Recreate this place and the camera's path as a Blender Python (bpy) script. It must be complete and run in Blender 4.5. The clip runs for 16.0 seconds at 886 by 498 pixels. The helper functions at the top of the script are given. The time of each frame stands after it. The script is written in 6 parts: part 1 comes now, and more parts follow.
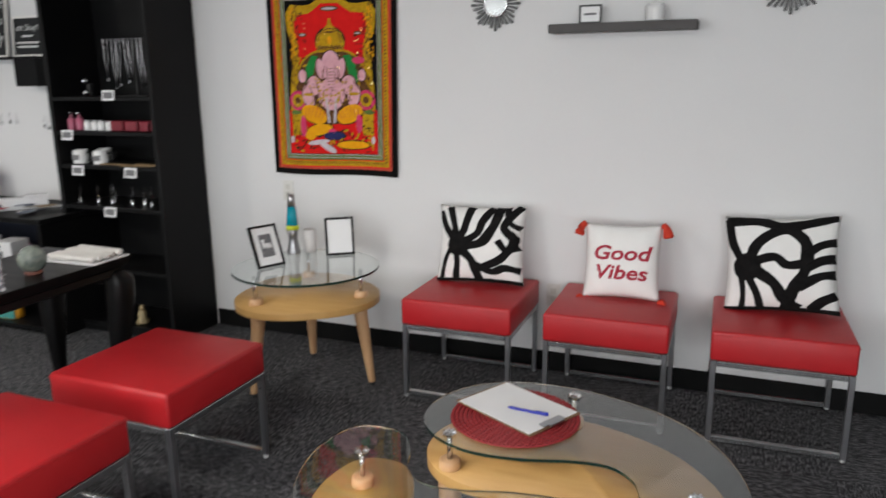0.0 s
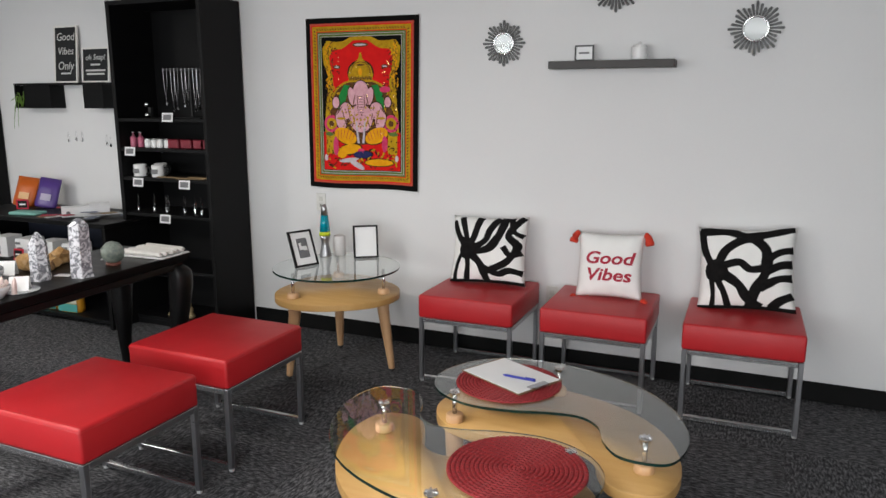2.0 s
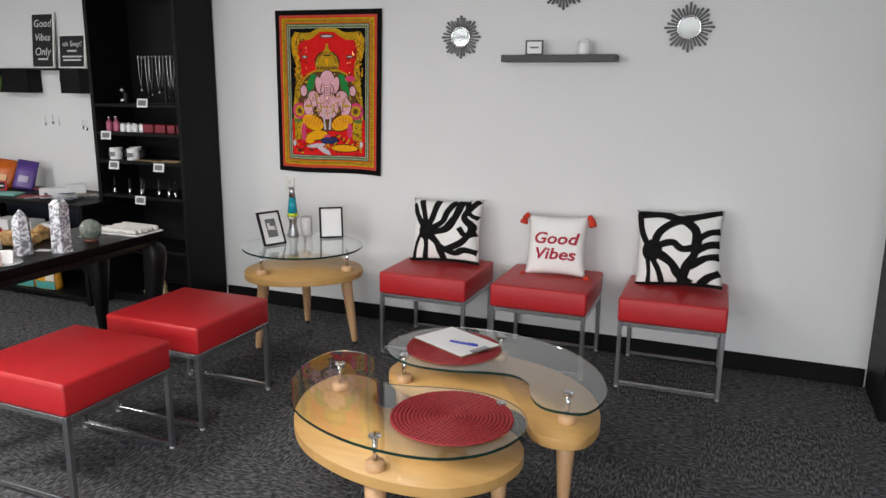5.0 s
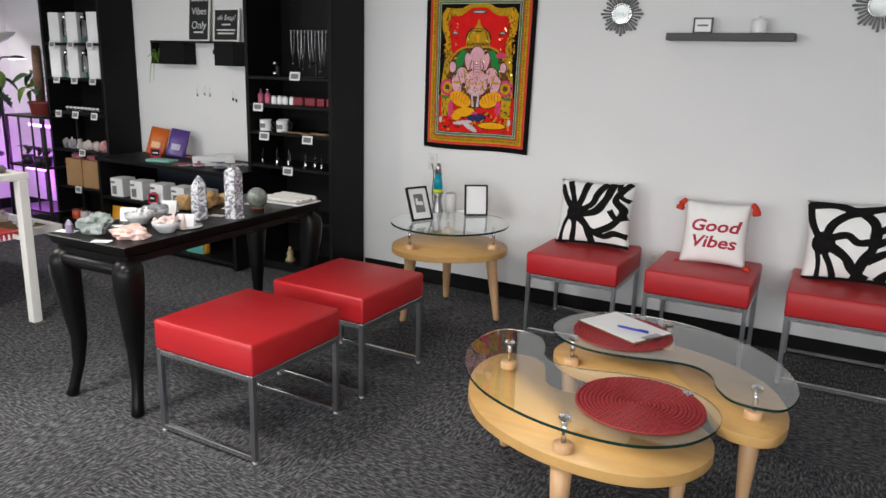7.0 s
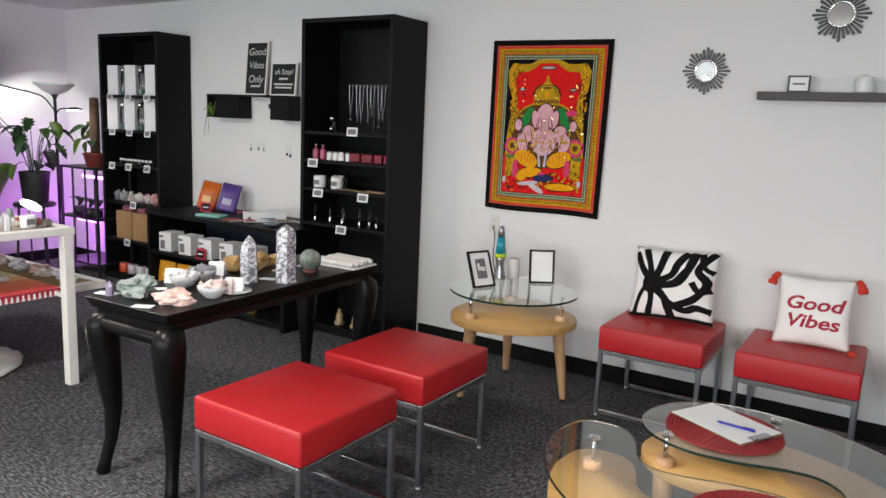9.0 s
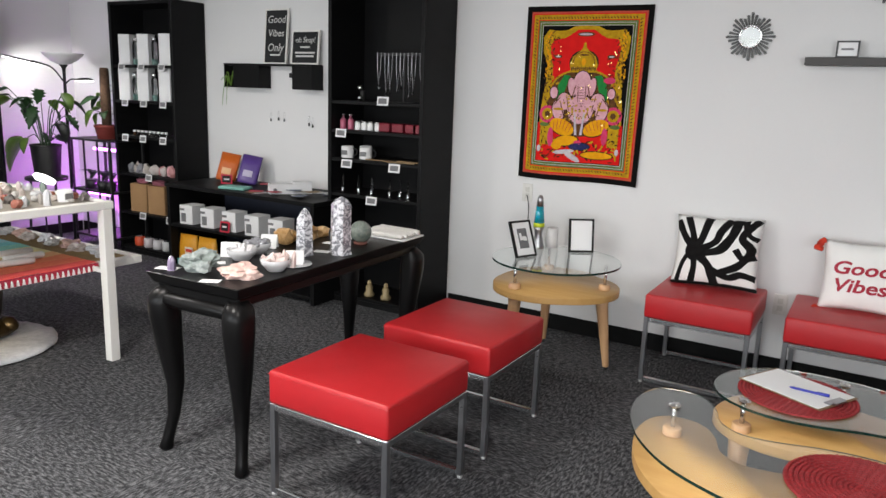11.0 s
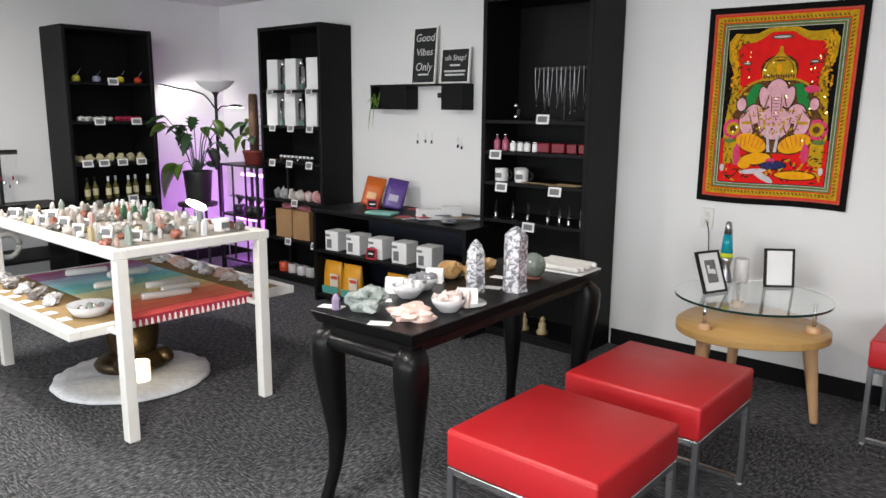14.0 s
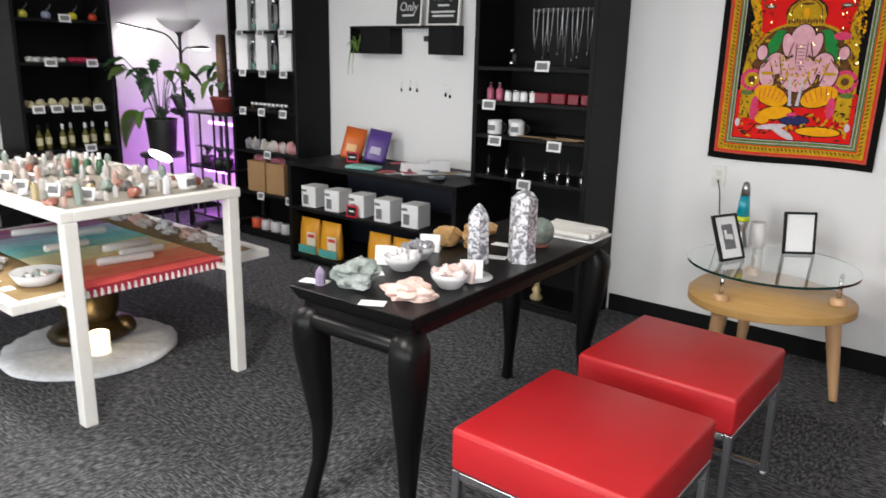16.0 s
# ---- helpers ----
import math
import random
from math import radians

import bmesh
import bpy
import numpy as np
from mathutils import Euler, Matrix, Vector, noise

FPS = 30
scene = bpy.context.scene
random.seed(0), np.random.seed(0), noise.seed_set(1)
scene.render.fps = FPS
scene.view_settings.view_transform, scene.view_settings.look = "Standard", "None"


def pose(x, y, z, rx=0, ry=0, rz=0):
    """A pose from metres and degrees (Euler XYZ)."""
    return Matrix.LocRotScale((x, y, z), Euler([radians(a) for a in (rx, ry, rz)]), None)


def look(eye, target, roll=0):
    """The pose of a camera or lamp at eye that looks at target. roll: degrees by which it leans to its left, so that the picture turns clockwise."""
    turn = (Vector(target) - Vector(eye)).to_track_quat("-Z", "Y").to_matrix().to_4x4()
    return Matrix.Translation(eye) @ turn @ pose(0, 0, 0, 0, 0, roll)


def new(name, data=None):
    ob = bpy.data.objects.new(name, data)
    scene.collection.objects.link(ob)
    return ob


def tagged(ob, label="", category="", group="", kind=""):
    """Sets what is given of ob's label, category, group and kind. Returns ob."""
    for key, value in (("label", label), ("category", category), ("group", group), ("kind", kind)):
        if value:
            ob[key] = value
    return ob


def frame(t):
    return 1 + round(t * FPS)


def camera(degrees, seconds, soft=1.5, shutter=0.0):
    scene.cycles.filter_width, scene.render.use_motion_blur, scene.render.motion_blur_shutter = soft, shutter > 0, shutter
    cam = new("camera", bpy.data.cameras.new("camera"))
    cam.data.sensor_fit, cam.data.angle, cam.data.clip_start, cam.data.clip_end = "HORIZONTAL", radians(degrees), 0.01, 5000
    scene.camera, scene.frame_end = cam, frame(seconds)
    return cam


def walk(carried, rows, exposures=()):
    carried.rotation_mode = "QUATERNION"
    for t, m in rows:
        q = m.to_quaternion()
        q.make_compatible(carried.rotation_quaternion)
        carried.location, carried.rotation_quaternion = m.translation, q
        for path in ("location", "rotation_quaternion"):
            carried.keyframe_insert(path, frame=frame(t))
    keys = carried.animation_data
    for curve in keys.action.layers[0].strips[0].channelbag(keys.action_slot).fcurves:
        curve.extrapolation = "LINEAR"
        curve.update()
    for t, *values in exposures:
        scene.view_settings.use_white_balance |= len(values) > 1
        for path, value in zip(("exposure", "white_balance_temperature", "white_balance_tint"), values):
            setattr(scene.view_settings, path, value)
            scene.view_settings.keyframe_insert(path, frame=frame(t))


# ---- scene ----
cam = camera(62.4, 16.0, shutter=0.4)
PATH = [
    (0, (0.206, 0.25, 1.459), (-0.532, 2.053, 1.005), -0.6),
    (0.5, (0.324, 0.13, 1.489), (-0.573, 1.837, 0.959), 0.1),
    (1, (0.364, -0.005, 1.477), (-0.533, 1.729, 1.04), -0.3),
    (1.5, (0.403, -0.159, 1.471), (-0.363, 1.623, 0.985), -0.1),
    (2, (0.446, -0.233, 1.48), (-0.346, 1.561, 1.087), 0.0),
    (2.5, (0.582, -0.297, 1.486), (-0.197, 1.499, 1.079), 1.6),
    (3, (0.667, -0.376, 1.484), (-0.197, 1.376, 1.056), 0.9),
    (3.5, (0.706, -0.42, 1.498), (-0.138, 1.336, 1.048), 0.3),
    (6, (0.554, -0.474, 1.498), (-0.143, 1.354, 1.082), 1.2),
    (6.5, (0.455, -0.511, 1.492), (-0.271, 1.302, 1.058), 0.2),
    (7, (0.351, -0.568, 1.473), (-0.598, 1.125, 0.992), 1.7),
    (7.5, (0.348, -0.574, 1.485), (-0.613, 1.113, 1.008), 1.6),
    (8, (0.276, -0.465, 1.484), (-0.733, 1.231, 1.157), 2.4),
    (8.5, (0.179, -0.337, 1.475), (-0.893, 1.321, 1.153), 2.6),
    (11, (-0.199, -0.507, 1.455), (-1.214, 1.165, 1.037), 2.1),
    (11.5, (-0.245, -0.521, 1.452), (-1.391, 1.08, 1.104), 2.1),
    (12, (-0.286, -0.493, 1.448), (-1.491, 1.055, 1.058), 0.6),
    (12.5, (-0.341, -0.371, 1.452), (-1.663, 1.083, 1.08), -0.7),
    (13, (-0.353, -0.286, 1.444), (-1.685, 1.162, 1.085), 0.3),
    (13.5, (-0.441, -0.306, 1.437), (-1.73, 1.176, 1.061), 0.7),
    (14, (-0.611, -0.344, 1.436), (-1.894, 1.144, 1.063), 0.5),
    (14.5, (-0.734, -0.376, 1.426), (-1.963, 1.152, 1.034), 0.7),
    (15, (-0.808, -0.338, 1.408), (-2.09, 1.131, 0.964), 1.5),
    (15.5, (-0.862, -0.234, 1.418), (-2.142, 1.238, 0.979), -0.2),
    (16, (-0.905, -0.135, 1.421), (-2.111, 1.379, 0.915), 1.3),
]
EXPOSURES = ((0.0, -0.03), (3.5, -0.01), (6.0, 0.0), (8.5, 0.06), (11.0, 0.12), (13.0, 0.2), (16.0, 0.22))
walk(cam, [(t, look(eye, target, roll)) for t, eye, target, roll in PATH], EXPOSURES)

# ---- world and light ----
world = bpy.data.worlds.new("sky")
scene.world = world
world.use_nodes = True
sky = world.node_tree.nodes.new("ShaderNodeTexSky")
sky.sky_type, sky.sun_disc = "NISHITA", False
sky.sun_elevation, sky.sun_rotation = radians(48), radians(215)
world.node_tree.links.new(sky.outputs[0], world.node_tree.nodes["Background"].inputs[0])
world.node_tree.nodes["Background"].inputs[1].default_value = 0.12


def lamp(name, kind, energy, colour, m, **kw):
    data = bpy.data.lights.new(name, kind)
    data.energy, data.color = energy, colour
    for k, v in kw.items():
        if k == "size":
            data.shape, data.size, data.size_y = "RECTANGLE", v[0], v[1]
        if k == "soft":
            data.shadow_soft_size = v
        if k == "spot":
            data.spot_size, data.spot_blend = radians(v), 0.6
    ob = new(name, data)
    ob.matrix_world = m
    return ob


# Daylight that enters by the shop windows in the south wall.
lamp("window_daylight", "AREA", 152, (0.94, 0.975, 1.0), look((-3.1, -4.0, 1.35), (-3.1, 0, 0.5)), size=(5.6, 1.75))
lamp("window_daylight", "AREA", 126, (0.97, 0.985, 1.0), look((1.6, -4.0, 1.35), (1.6, 0, 0.3)), size=(1.9, 1.75))
# Recessed ceiling panels, which cast the shadows under the tables and behind the stools.
PANELS = ((-4.85, 0.75, 46), (-2.45, 0.15, 42), (-0.75, 0.1, 22))
for px, py, watts in PANELS:
    lamp("ceiling_panel_light", "AREA", watts, (1.0, 0.96, 0.91), pose(px, py, 2.335), size=(0.42, 0.42))
# Lit lamps in the plant corner and the lantern under the white table.
lamp("grow_light", "POINT", 12, (0.70, 0.10, 1.0), pose(-5.97, 3.6, 0.62), soft=0.04)
lamp("grow_light", "POINT", 6, (0.66, 0.14, 1.0), pose(-6.36, 3.5, 0.36), soft=0.04)
lamp("reading_light", "SPOT", 11, (1.0, 0.98, 0.95), look((-6.5, 3.1, 1.62), (-6.93, 3.4, 1.2)), soft=0.03, spot=120)
lamp("reading_light", "POINT", 1.4, (1.0, 0.96, 0.9), pose(-5.98, 3.22, 1.43), soft=0.03)
lamp("lantern_light", "POINT", 0.8, (1.0, 0.85, 0.6), pose(-4.172, 1.38, 0.17), soft=0.04)


# ---- materials ----
def shade(name, a, b=None, rough=0.6, metal=0.0, scale=8.0, bump=0.0, fine=90.0, stretch=(1, 1, 1), coat=0.0, glow=None, island=0.0, spec=0.5):
    """A surface with large soft variation between two colours, fine grain and relief."""
    m = bpy.data.materials.new(name)
    m.use_nodes = True
    nt = m.node_tree
    p = nt.nodes["Principled BSDF"]
    b = b or tuple(0.82 * c for c in a)
    tc = nt.nodes.new("ShaderNodeTexCoord")
    mp = nt.nodes.new("ShaderNodeMapping")
    mp.inputs["Scale"].default_value = stretch
    nt.links.new(tc.outputs["Object"], mp.inputs[0])
    big = nt.nodes.new("ShaderNodeTexNoise")
    big.inputs["Scale"].default_value, big.inputs["Detail"].default_value = scale, 5
    small = nt.nodes.new("ShaderNodeTexNoise")
    small.inputs["Scale"].default_value, small.inputs["Detail"].default_value = fine, 3
    for n in (big, small):
        nt.links.new(mp.outputs[0], n.inputs["Vector"])
    mixn = nt.nodes.new("ShaderNodeMath")
    mixn.operation = "MULTIPLY_ADD"
    nt.links.new(small.outputs[0], mixn.inputs[0])
    mixn.inputs[1].default_value = 0.35
    nt.links.new(big.outputs[0], mixn.inputs[2])
    ramp = nt.nodes.new("ShaderNodeValToRGB")
    ramp.color_ramp.elements[0].position, ramp.color_ramp.elements[1].position = 0.42, 0.92
    ramp.color_ramp.elements[0].color, ramp.color_ramp.elements[1].color = (*a, 1), (*b, 1)
    nt.links.new(mixn.outputs[0], ramp.inputs[0])
    out = ramp.outputs[0]
    if island:
        info = nt.nodes.new("ShaderNodeObjectInfo")
        hsv = nt.nodes.new("ShaderNodeHueSaturation")
        rng = nt.nodes.new("ShaderNodeMapRange")
        rng.inputs[3].default_value, rng.inputs[4].default_value = 1 - island, 1 + island
        nt.links.new(info.outputs["Random"], rng.inputs[0])
        nt.links.new(rng.outputs[0], hsv.inputs["Value"])
        nt.links.new(out, hsv.inputs["Color"])
        out = hsv.outputs[0]
    nt.links.new(out, p.inputs["Base Color"])
    rr = nt.nodes.new("ShaderNodeMapRange")
    rr.inputs[3].default_value, rr.inputs[4].default_value = max(rough - 0.07, 0.02), min(rough + 0.09, 1)
    nt.links.new(big.outputs[0], rr.inputs[0])
    nt.links.new(rr.outputs[0], p.inputs["Roughness"])
    p.inputs["Metallic"].default_value, p.inputs["Coat Weight"].default_value = metal, coat
    p.inputs["Specular IOR Level"].default_value = spec
    if bump:
        bp = nt.nodes.new("ShaderNodeBump")
        bp.inputs["Strength"].default_value, bp.inputs["Distance"].default_value = bump, 0.002
        nt.links.new(small.outputs[0], bp.inputs["Height"])
        nt.links.new(bp.outputs[0], p.inputs["Normal"])
    if glow:
        p.inputs["Emission Color"].default_value, p.inputs["Emission Strength"].default_value = (*glow[:3], 1), glow[3]
    return m


def clear(name, colour=(1, 1, 1), rough=0.0, ior=1.45):
    m = bpy.data.materials.new(name)
    m.use_nodes = True
    p = m.node_tree.nodes["Principled BSDF"]
    p.inputs["Base Color"].default_value = (*colour, 1)
    p.inputs["Transmission Weight"].default_value, p.inputs["Roughness"].default_value, p.inputs["IOR"].default_value = 1, rough, ior
    return m


def carpet_material():
    """Charcoal loop carpet tiles, streaked, each tile turned a quarter against its neighbour."""
    m = bpy.data.materials.new("carpet")
    m.use_nodes = True
    nt = m.node_tree
    p = nt.nodes["Principled BSDF"]
    tc = nt.nodes.new("ShaderNodeTexCoord")
    turned = []
    for s in ((30, 108, 1), (108, 30, 1)):
        mp = nt.nodes.new("ShaderNodeMapping")
        mp.inputs["Scale"].default_value = s
        n = nt.nodes.new("ShaderNodeTexNoise")
        n.inputs["Scale"].default_value, n.inputs["Detail"].default_value, n.inputs["Roughness"].default_value = 1.0, 4, 0.7
        nt.links.new(tc.outputs["Object"], mp.inputs[0])
        nt.links.new(mp.outputs[0], n.inputs["Vector"])
        turned.append(n)
    ch = nt.nodes.new("ShaderNodeTexChecker")
    ch.inputs["Scale"].default_value = 1 / 0.61
    nt.links.new(tc.outputs["Object"], ch.inputs["Vector"])
    mx = nt.nodes.new("ShaderNodeMix")
    mx.data_type = "FLOAT"
    nt.links.new(ch.outputs["Fac"], mx.inputs[0])
    nt.links.new(turned[0].outputs[0], mx.inputs[2])
    nt.links.new(turned[1].outputs[0], mx.inputs[3])
    loops = nt.nodes.new("ShaderNodeTexNoise")
    loops.inputs["Scale"].default_value = 330
    nt.links.new(tc.outputs["Object"], loops.inputs["Vector"])
    wear = nt.nodes.new("ShaderNodeTexNoise")
    wear.inputs["Scale"].default_value, wear.inputs["Detail"].default_value = 1.3, 3
    nt.links.new(tc.outputs["Object"], wear.inputs["Vector"])
    add = nt.nodes.new("ShaderNodeMath")
    add.operation = "MULTIPLY_ADD"
    add.inputs[1].default_value = 0.3
    nt.links.new(loops.outputs[0], add.inputs[0])
    nt.links.new(mx.outputs[0], add.inputs[2])
    add2 = nt.nodes.new("ShaderNodeMath")
    add2.operation = "MULTIPLY_ADD"
    add2.inputs[1].default_value = 0.10
    nt.links.new(wear.outputs[0], add2.inputs[0])
    nt.links.new(add.outputs[0], add2.inputs[2])
    ramp = nt.nodes.new("ShaderNodeValToRGB")
    e = ramp.color_ramp.elements
    e[0].position, e[1].position = 0.46, 0.90
    e[0].color, e[1].color = (0.005, 0.005, 0.006, 1), (0.23, 0.23, 0.24, 1)
    mid = e.new(0.665)
    mid.color = (0.040, 0.041, 0.044, 1)
    nt.links.new(add2.outputs[0], ramp.inputs[0])
    nt.links.new(ramp.outputs[0], p.inputs["Base Color"])
    p.inputs["Roughness"].default_value = 0.95
    p.inputs["Specular IOR Level"].default_value = 0.15
    bp = nt.nodes.new("ShaderNodeBump")
    bp.inputs["Strength"].default_value, bp.inputs["Distance"].default_value = 0.6, 0.003
    nt.links.new(add.outputs[0], bp.inputs["Height"])
    nt.links.new(bp.outputs[0], p.inputs["Normal"])
    return m


CARPET = carpet_material()
WALL = shade("wall_paint", (0.74, 0.735, 0.73), (0.70, 0.70, 0.70), 0.75, scale=1.2, bump=0.12, fine=160)
CEIL = shade("ceiling_paint", (0.78, 0.78, 0.77), (0.74, 0.74, 0.73), 0.85, scale=2, bump=0.2, fine=120)
BLACK = shade("black_veneer", (0.0035, 0.0035, 0.004), (0.006, 0.006, 0.0062), 0.5, scale=3, bump=0.1, fine=60, stretch=(1, 1, 9), spec=0.16)
LACQUER = shade("black_lacquer", (0.0035, 0.0033, 0.0035), (0.006, 0.0055, 0.0055), 0.34, scale=4, bump=0.08, fine=50, stretch=(1, 6, 1), spec=0.2)
BASE = shade("black_vinyl", (0.004, 0.004, 0.004), (0.007, 0.007, 0.007), 0.55, scale=3, bump=0.05, spec=0.12)
RED = shade("red_vinyl", (0.46, 0.012, 0.017), (0.41, 0.010, 0.014), 0.42, scale=5, bump=0.25, fine=240)
CHROME = shade("brushed_steel", (0.46, 0.46, 0.47), (0.38, 0.38, 0.40), 0.30, 1.0, scale=6, bump=0.05, fine=200)
STEEL = shade("satin_steel", (0.72, 0.72, 0.72), (0.62, 0.62, 0.63), 0.24, 1.0, scale=6, bump=0.05, fine=200)
SHINY = shade("polished_steel", (0.75, 0.75, 0.76), (0.65, 0.65, 0.66), 0.12, 1.0, scale=9)
BEECH = shade("beech_veneer", (0.56, 0.335, 0.120), (0.49, 0.275, 0.088), 0.4, scale=3, bump=0.06, fine=40, stretch=(1.5, 9, 1.5), coat=0.06)
BEECHLEG = shade("beech_turned", (0.60, 0.37, 0.20), (0.50, 0.285, 0.14), 0.4, scale=4, bump=0.06, fine=40, stretch=(8, 8, 1))
GLASS = clear("table_glass", (0.93, 0.975, 0.96))
RIM = shade("glass_edge", (0.006, 0.024, 0.020), (0.010, 0.038, 0.030), 0.12, scale=10)
CLEAR = clear("clear_glass", (0.98, 0.99, 0.99), 0.03)
DISH = shade("pressed_glass", (0.92, 0.92, 0.94), (0.86, 0.86, 0.88), 0.1, scale=20, bump=0.2, fine=120)
DISH.node_tree.nodes["Principled BSDF"].inputs["Transmission Weight"].default_value = 0.35
WHITE = shade("white_paint", (0.80, 0.78, 0.74), (0.74, 0.72, 0.68), 0.45, scale=6, bump=0.1)
PAPER = shade("white_paper", (0.88, 0.88, 0.88), (0.85, 0.85, 0.85), 0.8, scale=9)
CARD = shade("white_card", (0.76, 0.76, 0.76), (0.7, 0.7, 0.71), 0.6, scale=12)
INK = shade("black_ink", (0.008, 0.008, 0.009), (0.016, 0.016, 0.016), 0.6, scale=30, spec=0.2)
GREYINK = shade("grey_print", (0.12, 0.12, 0.13), (0.2, 0.2, 0.2), 0.7, scale=30)
COTTON = shade("white_cotton", (0.88, 0.87, 0.845), (0.83, 0.82, 0.80), 0.95, scale=14, bump=0.5, fine=320)
TUFT = shade("black_tufting", (0.006, 0.006, 0.006), (0.014, 0.013, 0.013), 0.97, scale=40, bump=0.8, fine=420, spec=0.1)
REDTHREAD = shade("red_thread", (0.42, 0.022, 0.05), (0.36, 0.02, 0.04), 0.8, scale=30, bump=0.4, fine=300)
TASSEL = shade("coral_tassel", (0.65, 0.05, 0.02), (0.5, 0.03, 0.015), 0.9, scale=60, bump=0.5, fine=300)
MAT = shade("red_woven_mat", (0.33, 0.018, 0.022), (0.22, 0.012, 0.016), 0.6, scale=60, bump=0.5, fine=260)
SILVER = shade("dark_silver", (0.07, 0.07, 0.07), (0.03, 0.03, 0.03), 0.35, 0.8, scale=25)
MIRROR = shade("mirror", (0.86, 0.88, 0.88), (0.85, 0.87, 0.87), 0.03, 1.0)
TAN = shade("tan_mat", (0.36, 0.24, 0.10), (0.28, 0.18, 0.075), 0.8, scale=14, bump=0.3)
CERAMIC = shade("white_enamel", (0.78, 0.78, 0.77), (0.74, 0.74, 0.74), 0.2, scale=8)
TERRA = shade("red_pot", (0.22, 0.035, 0.025), (0.16, 0.025, 0.02), 0.6, scale=9)
BARK = shade("moss_pole", (0.10, 0.055, 0.03), (0.055, 0.03, 0.018), 0.95, scale=40, bump=1, fine=120)
LEAF = shade("leaf", (0.035, 0.10, 0.028), (0.02, 0.06, 0.02), 0.4, scale=9, bump=0.2, island=0.3)
LEAFLIGHT = shade("light_leaf", (0.17, 0.30, 0.04), (0.09, 0.18, 0.03), 0.4, scale=9, bump=0.2)
LEAFDARK = shade("dark_leaf", (0.022, 0.028, 0.024), (0.03, 0.04, 0.03), 0.5, scale=9, bump=0.2, island=0.3)
METAL = shade("black_metal", (0.012, 0.012, 0.013), (0.02, 0.02, 0.02), 0.45, 0.3, scale=10)
BRONZE = shade("dark_bronze", (0.11, 0.07, 0.026), (0.02, 0.014, 0.008), 0.32, 0.7, scale=7, bump=0.4, fine=60)
FUR = shade("white_fleece", (0.82, 0.82, 0.83), (0.62, 0.63, 0.65), 1.0, scale=30, bump=1, fine=160)
KRAFT = shade("kraft_paper", (0.36, 0.21, 0.095), (0.29, 0.165, 0.075), 0.8, scale=7)
LEDWHITE = shade("lit_led", (1, 1, 1), (1, 1, 1), 0.5, glow=(1, 0.98, 0.95, 14))
LEDPURPLE = shade("lit_purple", (0.8, 0.3, 1), (0.8, 0.3, 1), 0.5, glow=(0.75, 0.2, 1.0, 9))
LANTERN = shade("lit_lantern", (0.9, 0.8, 0.6), (0.9, 0.8, 0.6), 0.6, glow=(1.0, 0.88, 0.66, 1.0))
OPAL = shade("opal_plastic", (0.8, 0.8, 0.8), (0.76, 0.76, 0.76), 0.4)


def tint(name, c, rough=0.5, **kw):
    return shade(name, c, tuple(0.75 * v for v in c), rough, **kw)


# ---- shape helpers ----
def box(x0, x1, y0, y1, z0, z1, b=0.0, seg=1):
    bm = bmesh.new()
    bmesh.ops.create_cube(bm, size=1.0)
    for v in bm.verts:
        v.co = Vector((x0 + (v.co.x + 0.5) * (x1 - x0), y0 + (v.co.y + 0.5) * (y1 - y0), z0 + (v.co.z + 0.5) * (z1 - z0)))
    if b:
        bmesh.ops.bevel(bm, geom=list(bm.edges), offset=b, segments=seg, affect="EDGES", profile=0.5)
    return bm


def lathe(profile, n=24, cap=True, wobble=None):
    """A turned body from (radius, height) pairs."""
    bm = bmesh.new()
    rings = []
    for r, z in profile:
        ring = []
        for i in range(n):
            a = 2 * math.pi * i / n
            k = wobble(a, z) if wobble else 1
            ring.append(bm.verts.new((r * k * math.cos(a), r * k * math.sin(a), z)))
        rings.append(ring)
    for r0, r1 in zip(rings, rings[1:]):
        for i in range(n):
            bm.faces.new((r0[i], r0[(i + 1) % n], r1[(i + 1) % n], r1[i]))
    if cap:
        bm.faces.new(rings[0][::-1])
        bm.faces.new(rings[-1])
    else:
        bmesh.ops.remove_doubles(bm, verts=bm.verts, dist=0.00005)
        bmesh.ops.recalc_face_normals(bm, faces=bm.faces)
    return bm


def prism(outline, z0, z1, b=0.0):
    bm = bmesh.new()
    low = [bm.verts.new((x, y, z0)) for x, y in outline]
    high = [bm.verts.new((x, y, z1)) for x, y in outline]
    n = len(low)
    for i in range(n):
        bm.faces.new((low[i], low[(i + 1) % n], high[(i + 1) % n], high[i]))
    f0, f1 = bm.faces.new(low[::-1]), bm.faces.new(high)
    if b:
        bmesh.ops.bevel(bm, geom=list(f0.edges) + list(f1.edges), offset=b, segments=2, affect="EDGES", profile=0.5)
    return bm


def strip(outline, z0, z1):
    bm = bmesh.new()
    low = [bm.verts.new((x, y, z0)) for x, y in outline]
    high = [bm.verts.new((x, y, z1)) for x, y in outline]
    n = len(low)
    for i in range(n):
        bm.faces.new((low[i], low[(i + 1) % n], high[(i + 1) % n], high[i]))
    return bm


